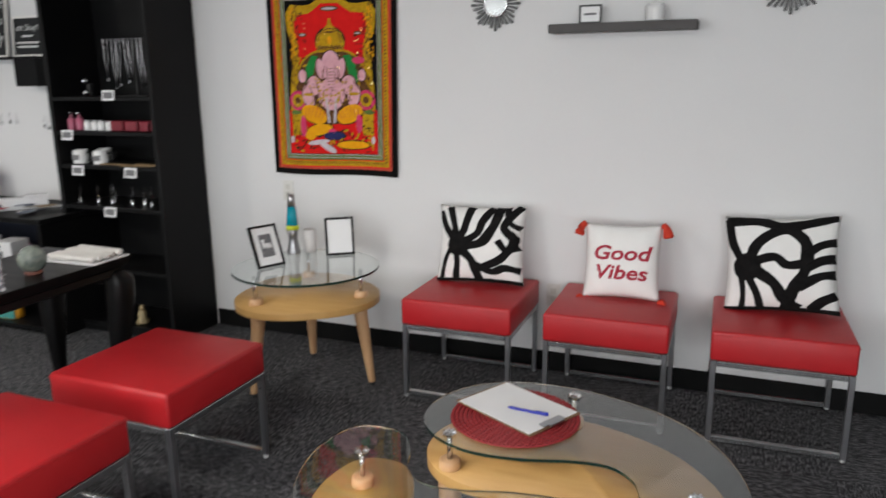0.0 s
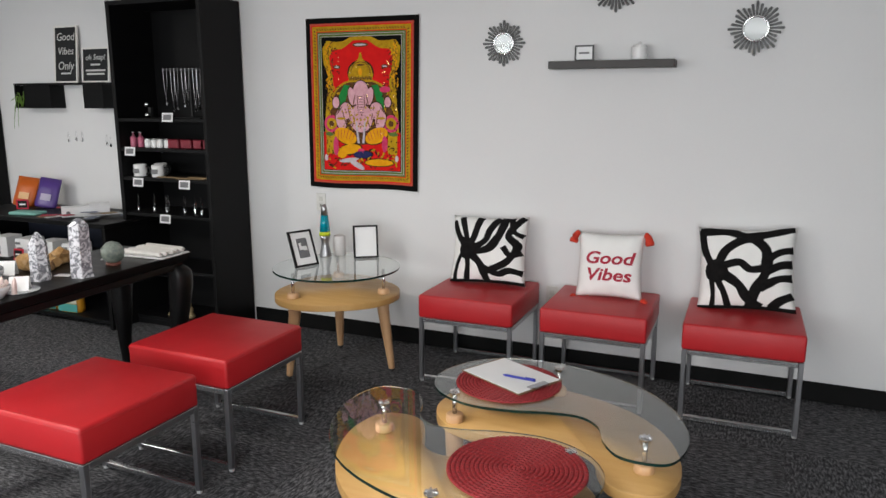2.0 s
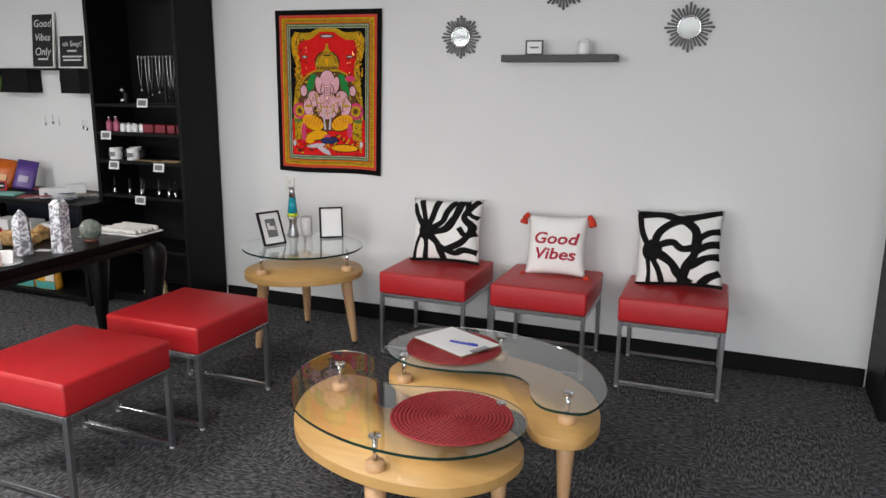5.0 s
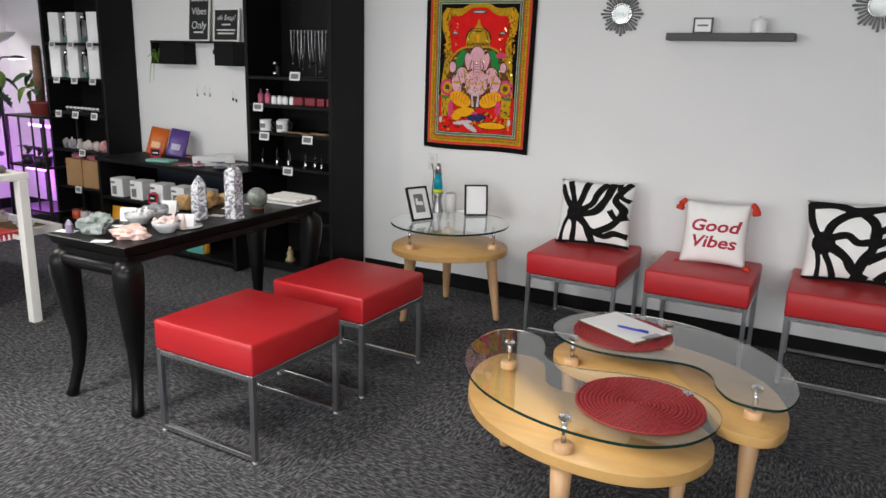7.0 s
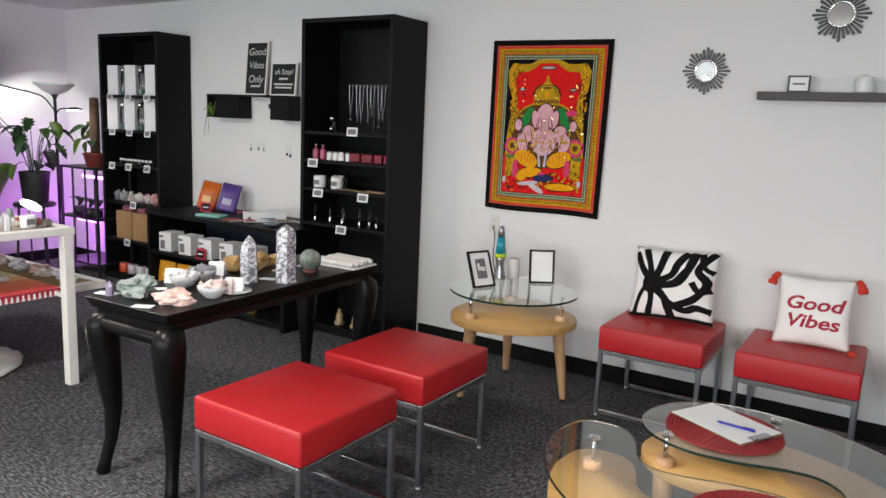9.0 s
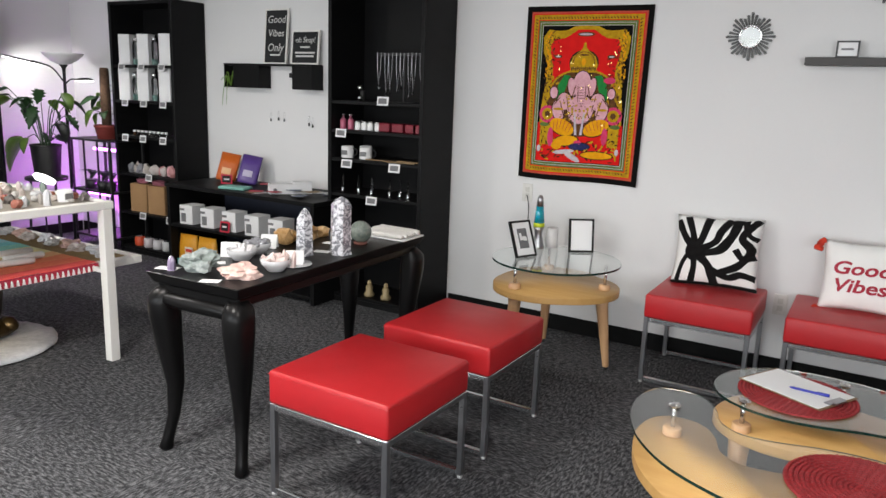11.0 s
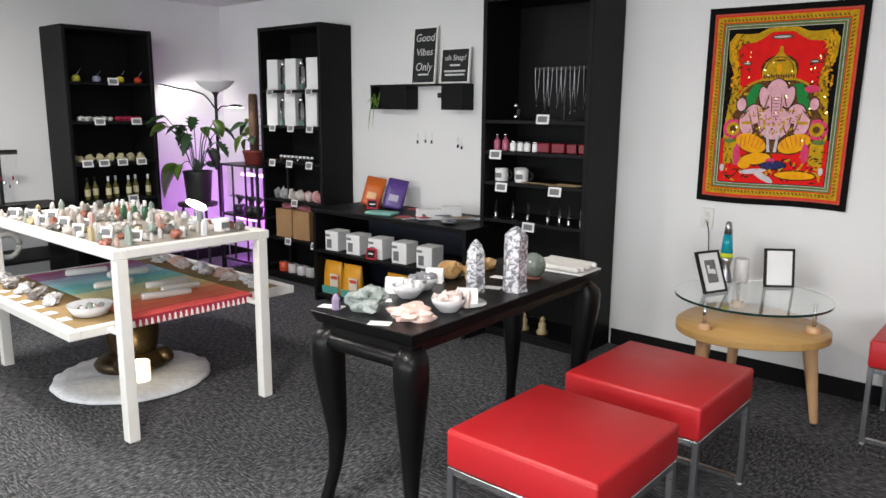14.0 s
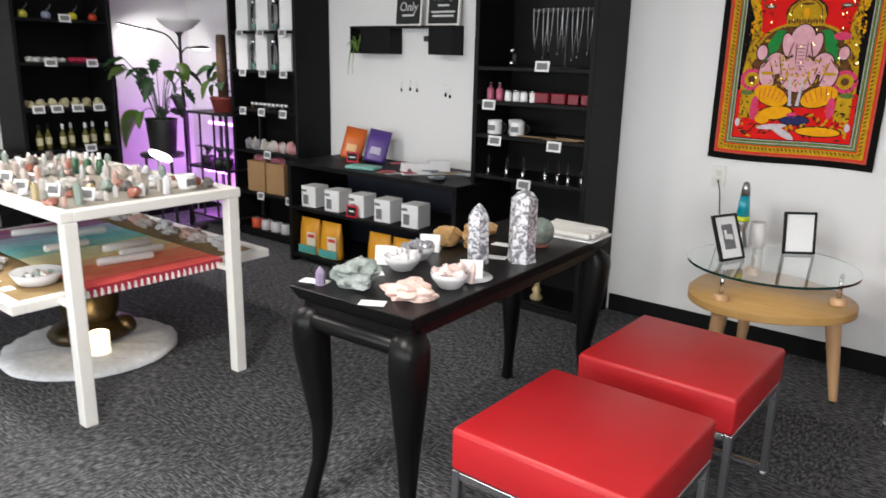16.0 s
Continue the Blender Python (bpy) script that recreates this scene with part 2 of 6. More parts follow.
def loft(rows, n=10, power=2.0):
    """A limb through rows of (x, y, z, radius x, radius y); power 4 gives a squarish section."""
    bm = bmesh.new()
    rings = []
    for x, y, z, rx, ry in rows:
        ring = []
        for i in range(n):
            a = 2 * math.pi * (i + 0.5) / n
            c, s = math.cos(a), math.sin(a)
            k = (abs(c) ** power + abs(s) ** power) ** (-1 / power)
            ring.append(bm.verts.new((x + rx * k * c, y + ry * k * s, z)))
        rings.append(ring)
    for r0, r1 in zip(rings, rings[1:]):
        for i in range(n):
            bm.faces.new((r0[i], r0[(i + 1) % n], r1[(i + 1) % n], r1[i]))
    bm.faces.new(rings[0][::-1])
    bm.faces.new(rings[-1])
    bmesh.ops.recalc_face_normals(bm, faces=bm.faces)
    return bm


def tube(points, r, n=8):
    bm = bmesh.new()
    rings = []
    pts = [Vector(q) for q in points]
    for i, q in enumerate(pts):
        t = (pts[min(i + 1, len(pts) - 1)] - pts[max(i - 1, 0)]).normalized()
        u = t.cross(Vector((0.13, 0.31, 0.94)) if abs(t.z) < 0.95 else Vector((1, 0, 0))).normalized()
        w = t.cross(u)
        rad = r[i] if isinstance(r, (list, tuple)) else r
        rings.append([bm.verts.new(q + rad * (math.cos(2 * math.pi * k / n) * u + math.sin(2 * math.pi * k / n) * w)) for k in range(n)])
    for r0, r1 in zip(rings, rings[1:]):
        for i in range(n):
            bm.faces.new((r0[i], r0[(i + 1) % n], r1[(i + 1) % n], r1[i]))
    bm.faces.new(rings[0][::-1])
    bm.faces.new(rings[-1])
    bmesh.ops.recalc_face_normals(bm, faces=bm.faces)
    return bm


def rock(rx, ry, rz, rough=0.25, seed=0, sub=2):
    bm = bmesh.new()
    bmesh.ops.create_icosphere(bm, subdivisions=sub, radius=1)
    for v in bm.verts:
        k = 1 + rough * noise.noise(v.co * 1.5 + Vector((seed * 7.1, seed * 3.3, 0))) * 1.3 + 0.35 * rough * noise.cell(v.co * 2.6 + Vector((seed * 1.7, 0, seed)))
        v.co = Vector((v.co.x * rx * k, v.co.y * ry * k, max(v.co.z * rz * k, -rz * 0.72)))
    low = min(v.co.z for v in bm.verts)
    for v in bm.verts:
        v.co.z -= low
    return bm


def crystal(r, h, n=6, tip=0.3, lean=0.0, seed=0):
    rnd = random.Random(seed)
    prof = [(r * 1.05, 0), (r, h * 0.08), (r * 0.96, h * (1 - tip)), (r * 0.55, h * (1 - tip * 0.4)), (r * 0.05, h)]
    bm = lathe(prof, n)
    for v in bm.verts:
        v.co.x += lean * v.co.z + rnd.uniform(-0.06, 0.06) * r
        v.co.y += rnd.uniform(-0.06, 0.06) * r
    return bm


def moved(bm, m):
    bm.transform(m)
    return bm


def merged(*bms):
    out = bmesh.new()
    for b in bms:
        me = bpy.data.meshes.new("tmp")
        b.to_mesh(me)
        b.free()
        out.from_mesh(me)
        bpy.data.meshes.remove(me)
    return out


def curve_loop(pts, per=6):
    """A closed smooth line through points."""
    out = []
    n = len(pts)
    for i in range(n):
        p0, p1, p2, p3 = (Vector(pts[(i + k - 1) % n]) for k in range(4))
        for s in range(per):
            t = s / per
            out.append(tuple(0.5 * (2 * p1 + (p2 - p0) * t + (2 * p0 - 5 * p1 + 4 * p2 - p3) * t * t + (3 * p1 - p0 - 3 * p2 + p3) * t ** 3)))
    return out


def curve_line(pts, per=6):
    ext = [pts[0]] + list(pts) + [pts[-1]]
    out = []
    for i in range(len(pts) - 1):
        p0, p1, p2, p3 = (Vector(ext[i + k]) for k in range(4))
        for s in range(per):
            t = s / per
            out.append(0.5 * (2 * p1 + (p2 - p0) * t + (2 * p0 - 5 * p1 + 4 * p2 - p3) * t * t + (3 * p1 - p0 - 3 * p2 + p3) * t ** 3))
    return out + [Vector(pts[-1])]


def part(name, bm, material, parent=None, label="", smooth=False, m=None):
    """Links a bmesh as one mesh object, under a thing or a part."""
    if smooth:
        for f in bm.faces:
            f.smooth = True
    me = bpy.data.meshes.new(name)
    bm.to_mesh(me)
    bm.free()
    me.materials.append(material)
    ob = new(name, me)
    if parent is not None:
        ob.parent = parent
    if m is not None:
        ob.matrix_basis = m
    if label:
        ob["label"] = label
    return ob


def thing(name, label, category, x=0, y=0, z=0, rz=0, group="", rx=0, ry=0, kind=""):
    ob = new(name)
    ob.empty_display_size = 0.05
    ob.matrix_basis = pose(x, y, z, rx, ry, rz)
    return tagged(ob, label, category, group, kind)


def solid(name, bm, material, label, category, x=0, y=0, z=0, rz=0, group="", smooth=False, rx=0, ry=0):
    ob = part(name, bm, material, None, "", smooth, pose(x, y, z, rx, ry, rz))
    return tagged(ob, label, category, group)


def structure(name, bm, material, label):
    return tagged(part(name, bm, material), label, kind="structure")


def letters(body, size, shear=0.0, depth=0.0008, bold=0.0):
    """The outline of a word in the built-in font as a bmesh, lying in x and y, centred."""
    cu = bpy.data.curves.new("word", "FONT")
    cu.body, cu.size, cu.shear, cu.extrude, cu.align_x, cu.align_y = body, size, shear, depth, "CENTER", "CENTER"
    cu.resolution_u, cu.offset = 3, bold
    ob = bpy.data.objects.new("word", cu)
    me = bpy.data.meshes.new_from_object(ob)
    bm = bmesh.new()
    bm.from_mesh(me)
    bpy.data.objects.remove(ob)
    bpy.data.meshes.remove(me)
    return bm


UPRIGHT = pose(0, 0, 0, 90)

# ---- the room ----
N, W_, E_, S_, H = 3.71, -6.92, 3.2, -4.2, 2.37
structure("floor", box(W_ - 0.2, E_ + 0.2, S_ - 0.2, N + 0.2, -0.12, 0), CARPET, "charcoal grey streaked loop carpet floor")
structure("ceiling", box(W_ - 0.2, E_ + 0.2, S_ - 0.2, N + 0.2, H, H + 0.15), CEIL, "plain white painted ceiling")
structure("wall_north", box(W_ - 0.2, E_ + 0.2, N, N + 0.2, 0, H), WALL, "smooth pale grey painted wall")
structure("wall_west", box(W_ - 0.2, W_, S_, N, 0, H), WALL, "smooth pale grey painted wall")
structure("wall_east", box(E_, E_ + 0.2, S_, N, 0, H), WALL, "smooth pale grey painted wall")
for k, (x0, x1, z0, z1) in enumerate(((W_ - 0.2, E_ + 0.2, 0, 0.35), (W_ - 0.2, E_ + 0.2, 2.3, H), (W_ - 0.2, -5.95, 0.35, 2.3), (-0.25, 0.6, 0.35, 2.3), (2.6, E_ + 0.2, 0.35, 2.3))):
    structure("wall_south", box(x0, x1, S_ - 0.2, S_, z0, z1), WALL, "pale grey painted wall round the shop windows")
for name, x0, x1 in (("window_1", -5.95, -0.25), ("window_2", 0.6, 2.6)):
    w = tagged(thing(name, "wide shop window with black metal frame", "window"), kind="structure")
    n = max(1, round((x1 - x0) / 1.9))
    for i in range(n + 1):
        x = x0 + (x1 - x0) * i / n
        part("mullion", box(x - 0.03, x + 0.03, S_ - 0.14, S_ - 0.06, 0.35, 2.3, 0.004), METAL, w)
    for z in (0.35, 2.24):
        part("window_frame", box(x0, x1, S_ - 0.135, S_ - 0.065, z, z + 0.06, 0.004), METAL, w)
    for i in range(n):
        pane = part("pane", box(x0 + (x1 - x0) * i / n + 0.03, x0 + (x1 - x0) * (i + 1) / n - 0.03, S_ - 0.103, S_ - 0.097, 0.41, 2.24), CLEAR, w)
        pane.visible_shadow = False
tagged(part("ground", box(-60, 60, -80, S_ - 0.21, -0.14, -0.13), tint("asphalt", (0.06, 0.06, 0.06), 0.9, scale=2)), "grey asphalt outside the windows", kind="structure")
for x0, x1 in ((-2.70, 1.355), (-5.07, -3.46), (-6.9, -5.87)):
    structure("baseboard", box(x0, x1, N - 0.012, N - 0.001, 0, 0.1, 0.003), BASE, "black vinyl cove baseboard along the wall")
structure("baseboard", box(W_ + 0.001, W_ + 0.012, S_, 2.07, 0, 0.1, 0.003), BASE, "black vinyl cove baseboard along the wall")
structure("baseboard", box(W_ + 0.001, W_ + 0.012, 2.81, N - 0.013, 0, 0.1, 0.003), BASE, "black vinyl cove baseboard along the wall")

for px, py, watts in PANELS:
    c = thing("ceiling_light", "square recessed white ceiling light panel", "ceiling light", px, py, H - 0.031, 0, "ceiling panels")
    part("rim", merged(box(-0.31, 0.31, -0.31, -0.285, 0, 0.03), box(-0.31, 0.31, 0.285, 0.31, 0, 0.03), box(-0.31, -0.285, -0.285, 0.285, 0, 0.03), box(0.285, 0.31, -0.285, 0.285, 0, 0.03)), WHITE, c)
    part("diffuser", box(-0.285, 0.285, -0.285, 0.285, 0.015, 0.03), shade("lit_diffuser", (0.8, 0.8, 0.8), (0.8, 0.8, 0.8), 0.6, glow=(1.0, 0.96, 0.9, 4)), c, "lit white diffuser")


# ---- bookcases ----
def bookcase(label, x, y, w, d, h, shelves, rz=0, t=0.03):
    c = thing("bookcase", label, "bookcase", x, y, 0, rz, "black bookcases")
    for x0 in (0, w - t):
        part("side_panel", box(x0, x0 + t, 0, d, 0, h, 0.003), BLACK, c)
    part("top_panel", box(t, w - t, 0.001, d, h - t, h - 0.001, 0.002), BLACK, c)
    part("back_panel", box(t, w - t, d - 0.012, d - 0.002, 0.06, h - t), BLACK, c)
    part("plinth", box(t, w - t, 0.012, 0.03, 0, 0.035), BLACK, c)
    for z in shelves:
        part("shelf", box(t, w - t, 0.006, d - 0.012, z - 0.022, z, 0.002), BLACK, c)
    return c


bookcase("tall black wooden bookcase with jewellery, mugs and tins", -3.475, 3.335, 0.765, 0.365, 2.11, (0.06, 0.40, 0.765, 1.0, 1.19, 1.38))
bookcase("tall black wooden bookcase with white gift boxes and bags", -5.865, 3.38, 0.785, 0.325, 2.085, (0.06, 0.36, 0.69, 1.01, 1.30, 1.585))
bookcase("tall black wooden bookcase with small colourful jars and bottles", -6.50, 2.08, 0.715, 0.40, 2.05, (0.06, 0.4, 0.70, 1.0, 1.325, 1.63), rz=90)
bookcase("black wooden bookcase at the end of the wall", 1.362, 3.26, 0.74, 0.44, 2.1, (0.06, 0.45, 0.84, 1.2, 1.6))


def tag_card(x, y, z, rz=0, w=0.075, h=0.05, lean=-8):
    c = thing("price_tag", "small white printed price tag on a shelf edge", "price tag", x, y, z, rz, "price tags", rx=lean)
    part("card", box(-w / 2, w / 2, -0.001, 0.001, 0, h), CARD, c)
    part("print", box(-w * 0.36, w * 0.36, -0.0035, -0.0015, h * 0.2, h * 0.8), GREYINK, c, "dark block of unreadable print")
    return c


# ---- low shelf unit ----
def low_unit():
    c = thing("low_shelf_unit", "low black open shelf unit with boxes and bags", "shelf unit", -4.9, 3.13, 0)
    w, d, h = 1.48, 0.565, 0.71
    part("worktop", box(-0.01, w + 0.01, -0.012, d, h - 0.03, h, 0.004), BLACK, c)
    for x0 in (0, w - 0.03):
        part("side_panel", box(x0, x0 + 0.03, 0, d, 0, h - 0.031, 0.002), BLACK, c)
    part("back_panel", box(0.03, w - 0.03, d - 0.02, d - 0.008, 0.05, h - 0.031), tint("navy_panel", (0.02, 0.025, 0.045), 0.6), c)
    for z in (0.06, 0.40):
        part("shelf", box(0.03, w - 0.03, 0.004, d - 0.02, z - 0.022, z, 0.002), BLACK, c)


low_unit()


# ---- stools ----
def stool(x, y, rz, label, group):
    s = thing("stool", label, "stool", x, y, 0, rz, group)
    w, t, zt, zb = 0.26, 0.011, 0.48, 0.358
    seat = box(-w, w, -w, w, zb, zt, 0.012, 3)
    for v in seat.verts:
        if v.co.z > zt - 0.004:
            v.co.z += 0.0015
    cushion = part("seat", seat, RED, s, "red vinyl cushion", True)
    for z in (zt - 0.012,):
        pts = [(a * (w - 0.0), b * (w - 0.0), z) for a, b in ((-1, -1), (1, -1), (1, 1), (-1, 1))]
        part("piping", merged(*[tube([Vector(pts[i]) * 0.999, Vector(pts[(i + 1) % 4]) * 0.999], 0.0012, 6) for i in range(4)]), RED, cushion)
    for a in (-1, 1):
        for b in (-1, 1):
            leg = part("leg", box(a * (w - 0.014) - t, a * (w - 0.014) + t, b * (w - 0.014) - t, b * (w - 0.014) + t, 0.012, zb - 0.001, 0.002), CHROME, s)
            part("glide", lathe([(0.009, 0), (0.011, 0.004), (0.011, 0.0115)], 10), tint("clear_glide", (0.5, 0.5, 0.5), 0.3), leg, "", True, pose(a * (w - 0.014), b * (w - 0.014), 0))
    for b in (-1, 1):
        y0 = b * (w - 0.014)
        part("floor_bar", box(-w + 0.026, w - 0.026, y0 - t, y0 + t, 0.012, 0.034, 0.002), STEEL, s, "bright steel bar")
        part("top_rail", box(-w + 0.026, w - 0.026, y0 - t, y0 + t, zb - 0.024, zb - 0.001, 0.002), STEEL, s, "bright steel rail")
        part("side_rail", box(y0 - t, y0 + t, -w + 0.026, w - 0.026, zb - 0.024, zb - 0.001, 0.002), CHROME, s)
    return s


stool(-0.935, 3.41, 1.0, "red vinyl stool with steel sled legs, zebra cushion on it", "stools along the wall")
stool(-0.275, 3.425, 1.0, "red vinyl stool with steel sled legs, lettered cushion on it", "stools along the wall")
stool(0.402, 3.44, 1.5, "red vinyl stool with steel sled legs, swirl cushion on it", "stools along the wall")
stool(-1.705, 1.508, 0.0, "bare red vinyl stool with steel legs on carpet", "stools by the glass table")
stool(-1.702, 2.185, 0.0, "bare red vinyl stool with steel legs on carpet", "stools by the glass table")


# ---- cushions ----
def puff(u, v, s, depth):
    a, b = min(abs(u), 1), min(abs(v), 1)
    return depth * ((1 - a ** 2.6) * (1 - b ** 2.6)) ** 0.55


def pinch(u, v, s):
    k = 0.07
    return (s * u * (1 - k * (1 - v * v)), s * v * (1 - k * (1 - u * u)))


def pillow_body(s, depth, n=22):
    bm = bmesh.new()
    sides = []
    for sign in (-1, 1):
        g = []
        for j in range(n + 1):
            row = []
            for i in range(n + 1):
                u, v = 2 * i / n - 1, 2 * j / n - 1
                x, z = pinch(u, v, s)
                wr = 0.004 * noise.noise(Vector((u * 3, v * 3, sign * 2)))
                row.append(bm.verts.new((x, sign * (puff(u, v, s, depth) + (wr if max(abs(u), abs(v)) < 0.95 else 0)), z)))
            g.append(row)
        for j in range(n):
            for i in range(n):
                q = (g[j][i], g[j][i + 1], g[j + 1][i + 1], g[j + 1][i])
                bm.faces.new(q if sign < 0 else q[::-1])
        sides.append(g)
    bmesh.ops.remove_doubles(bm, verts=bm.verts, dist=0.0006)
    return bm


def on_pillow(u, v, s, depth, off):
    x, z = pinch(max(-1, min(1, u)), max(-1, min(1, v)), s)
    wr = 0.004 * noise.noise(Vector((u * 3, v * 3, -2))) if max(abs(u), abs(v)) < 0.95 else 0
    return Vector((x, -puff(u, v, s, depth) - wr - off, z))


def stroke(pts, width, s, depth, off=0.004):
    """A raised tufted band over the cushion's front, through (u, v) points."""
    bm = bmesh.new()
    line = curve_line([Vector((a, b, 0)) for a, b in pts], 9)
    rows = []
    for i, q in enumerate(line):
        t = (line[min(i + 1, len(line) - 1)] - line[max(i - 1, 0)]).normalized()
        nrm = Vector((-t.y, t.x, 0))
        wv = width * (1 + 0.22 * noise.noise(q * 3 + Vector((width * 40, 0, 0))))
        row = []
        for k, lift in ((-1, -0.003), (-0.8, off), (-0.27, off), (0.27, off), (0.8, off), (1, -0.003)):
            w2 = q + nrm * wv * k
            row.append(bm.verts.new(on_pillow(w2.x, w2.y, s, depth, lift)))
        rows.append(row)
    for r0, r1 in zip(rows, rows[1:]):
        for i in range(len(r0) - 1):
            bm.faces.new((r0[i], r0[i + 1], r1[i + 1], r1[i]))
    bmesh.ops.recalc_face_normals(bm, faces=bm.faces)
    return bm


def blot(cu, cv, r, s, depth):
    bm = bmesh.new()
    mid = bm.verts.new(on_pillow(cu, cv, s, depth, 0.0045))
    rings = []
    for rad, off in ((0.5, 0.0045), (0.9, 0.004), (1.0, -0.003)):
        rings.append([bm.verts.new(on_pillow(cu + r * rad * math.cos(a * math.pi / 9), cv + r * 1.15 * rad * math.sin(a * math.pi / 9), s, depth, off)) for a in range(18)])
    for i in range(18):
        bm.faces.new((mid, rings[0][i], rings[0][(i + 1) % 18]))
        for r0, r1 in zip(rings, rings[1:]):
            bm.faces.new((r0[i], r1[i], r1[(i + 1) % 18], r0[(i + 1) % 18]))
    bmesh.ops.recalc_face_normals(bm, faces=bm.faces)
    return bm


def pattern_cushion(label, x, y, z, s, depth, lines, blots, lean, rz, ry=0, tall=1.0):
    c = thing("cushion", label, "cushion", x, y, z, rz, "cushions on the stools", rx=lean, ry=ry)
    up = pose(0, 0, s * tall) @ Matrix.Diagonal((1, 1, tall, 1))
    part("cover", pillow_body(s, depth), COTTON, c, "white cotton cover", True, up)
    for pts, w in lines:
        part("tufted_band", stroke(pts, w * 1.22, s, depth), TUFT, c, "black tufted band", True, up)
    for u, v, r in blots:
        part("tufted_patch", blot(u, v, r, s, depth), TUFT, c, "black tufted patch", True, up)
    return c


EDGE = [(((-1, -0.96), (-0.3, -0.99), (0.4, -0.97), (1, -0.96)), 0.05)]
pattern_cushion("square white cushion with black zebra bands on red stool", -0.935, 3.50, 0.481, 0.225, 0.085, [
    (((-0.45, -0.05), (-0.55, 0.45), (-0.72, 0.95)), 0.075),
    (((-0.45, 0.0), (-0.3, 0.4), (-0.2, 0.98)), 0.085),
    (((-0.42, -0.02), (0.0, 0.25), (0.12, 0.6), (0.3, 0.97)), 0.085),
    (((-0.4, -0.1), (0.1, 0.02), (0.33, 0.35), (0.42, 0.6), (0.47, 0.97)), 0.10),
    (((0.9, 0.97), (0.62, 0.45), (0.85, 0.1), (0.6, -0.35), (0.2, -0.6)), 0.085),
    (((0.62, 0.95), (0.74, 0.55), (0.98, 0.4)), 0.06),
    (((-0.45, -0.1), (-0.1, -0.45), (0.05, -0.95)), 0.095),
    (((-0.5, -0.1), (-0.45, -0.5), (-0.5, -0.95)), 0.07),
    (((-0.55, 0.0), (-0.75, -0.4), (-0.85, -0.95)), 0.055),
    (((-0.98, 0.8), (-0.75, 0.35), (-0.5, 0.05)), 0.085),
    (((-0.1, -0.5), (0.35, -0.72), (0.65, -0.6), (0.98, -0.65)), 0.08),
    (((0.97, -0.05), (0.7, -0.15), (0.5, 0.1)), 0.07),
] + EDGE, [(-0.46, -0.05, 0.27)], -15, 0, -2, 0.86)
pattern_cushion("square white cushion with black swirl bands on red stool", 0.405, 3.50, 0.481, 0.225, 0.085, [
    (((-0.95, 0.85), (-0.4, 0.92), (0.1, 0.8), (0.95, 0.97)), 0.085),
    (((-0.6, -0.05), (-0.45, 0.4), (-0.05, 0.72), (0.35, 0.75)), 0.09),
    (((0.1, 0.78), (0.42, 0.45), (0.42, -0.1), (0.2, -0.55), (0.08, -0.97)), 0.10),
    (((-0.6, 0.0), (-0.15, 0.15), (0.1, -0.02), (0.4, 0.02)), 0.085),
    (((-0.55, -0.1), (-0.15, -0.4), (0.05, -0.75), (0.3, -0.95)), 0.095),
    (((-0.65, -0.2), (-0.45, -0.6), (-0.35, -0.95)), 0.06),
    (((-0.75, -0.2), (-0.68, -0.6), (-0.68, -0.95)), 0.05),
    (((-0.95, 0.9), (-0.88, 0.4), (-0.7, 0.0)), 0.08),
    (((0.42, 0.2), (0.7, 0.4), (0.97, 0.45)), 0.075),
    (((0.42, -0.1), (0.7, 0.08), (0.97, 0.12)), 0.075),
    (((0.3, -0.5), (0.65, -0.25), (0.97, -0.2)), 0.08),
    (((0.5, -0.95), (0.7, -0.75), (0.97, -0.6)), 0.08),
] + EDGE, [(-0.62, -0.08, 0.27)], -15, -1, -3.5, 0.92)


def lettered_cushion():
    s, depth = 0.172, 0.065
    c = thing("cushion", "small white cushion with red lettering and coral tassels", "cushion", -0.255, 3.475, 0.481, 0, "cushions on the stools", rx=-14, ry=-1.5)
    up = pose(0, 0, s)
    part("cover", pillow_body(s, depth), COTTON, c, "white cotton cover", True, up)
    for word, v0 in (("Good", 0.2), ("Vibes", -0.33)):
        bm = letters(word, 0.093, 0.2, 0.0, 0.0022)
        for v in bm.verts:
            v.co = on_pillow(v.co.x * 1.22 / s, v0 + v.co.y / s, s, depth, 0.003)
        part("lettering", bm, REDTHREAD, c, "embroidered red word", False, up)
    for a in (-1, 1):
        for z, tip in ((1, -1), (-1, 0.15)):
            t = [(a * s * 0.97, 0, s + z * s * 0.97), (a * (s + 0.014), -0.006, s + z * s * 0.97 - 0.012), (a * (s + 0.026), -0.008, s + z * s * 0.97 + (-0.055 if z > 0 else -0.006))]
            part("tassel", tube(curve_line([Vector(q) for q in t], 4), [0.006, 0.014, 0.016, 0.014, 0.016, 0.019, 0.022, 0.023, 0.02], 9), TASSEL, c, "coral thread tassel", True)


lettered_cushion()


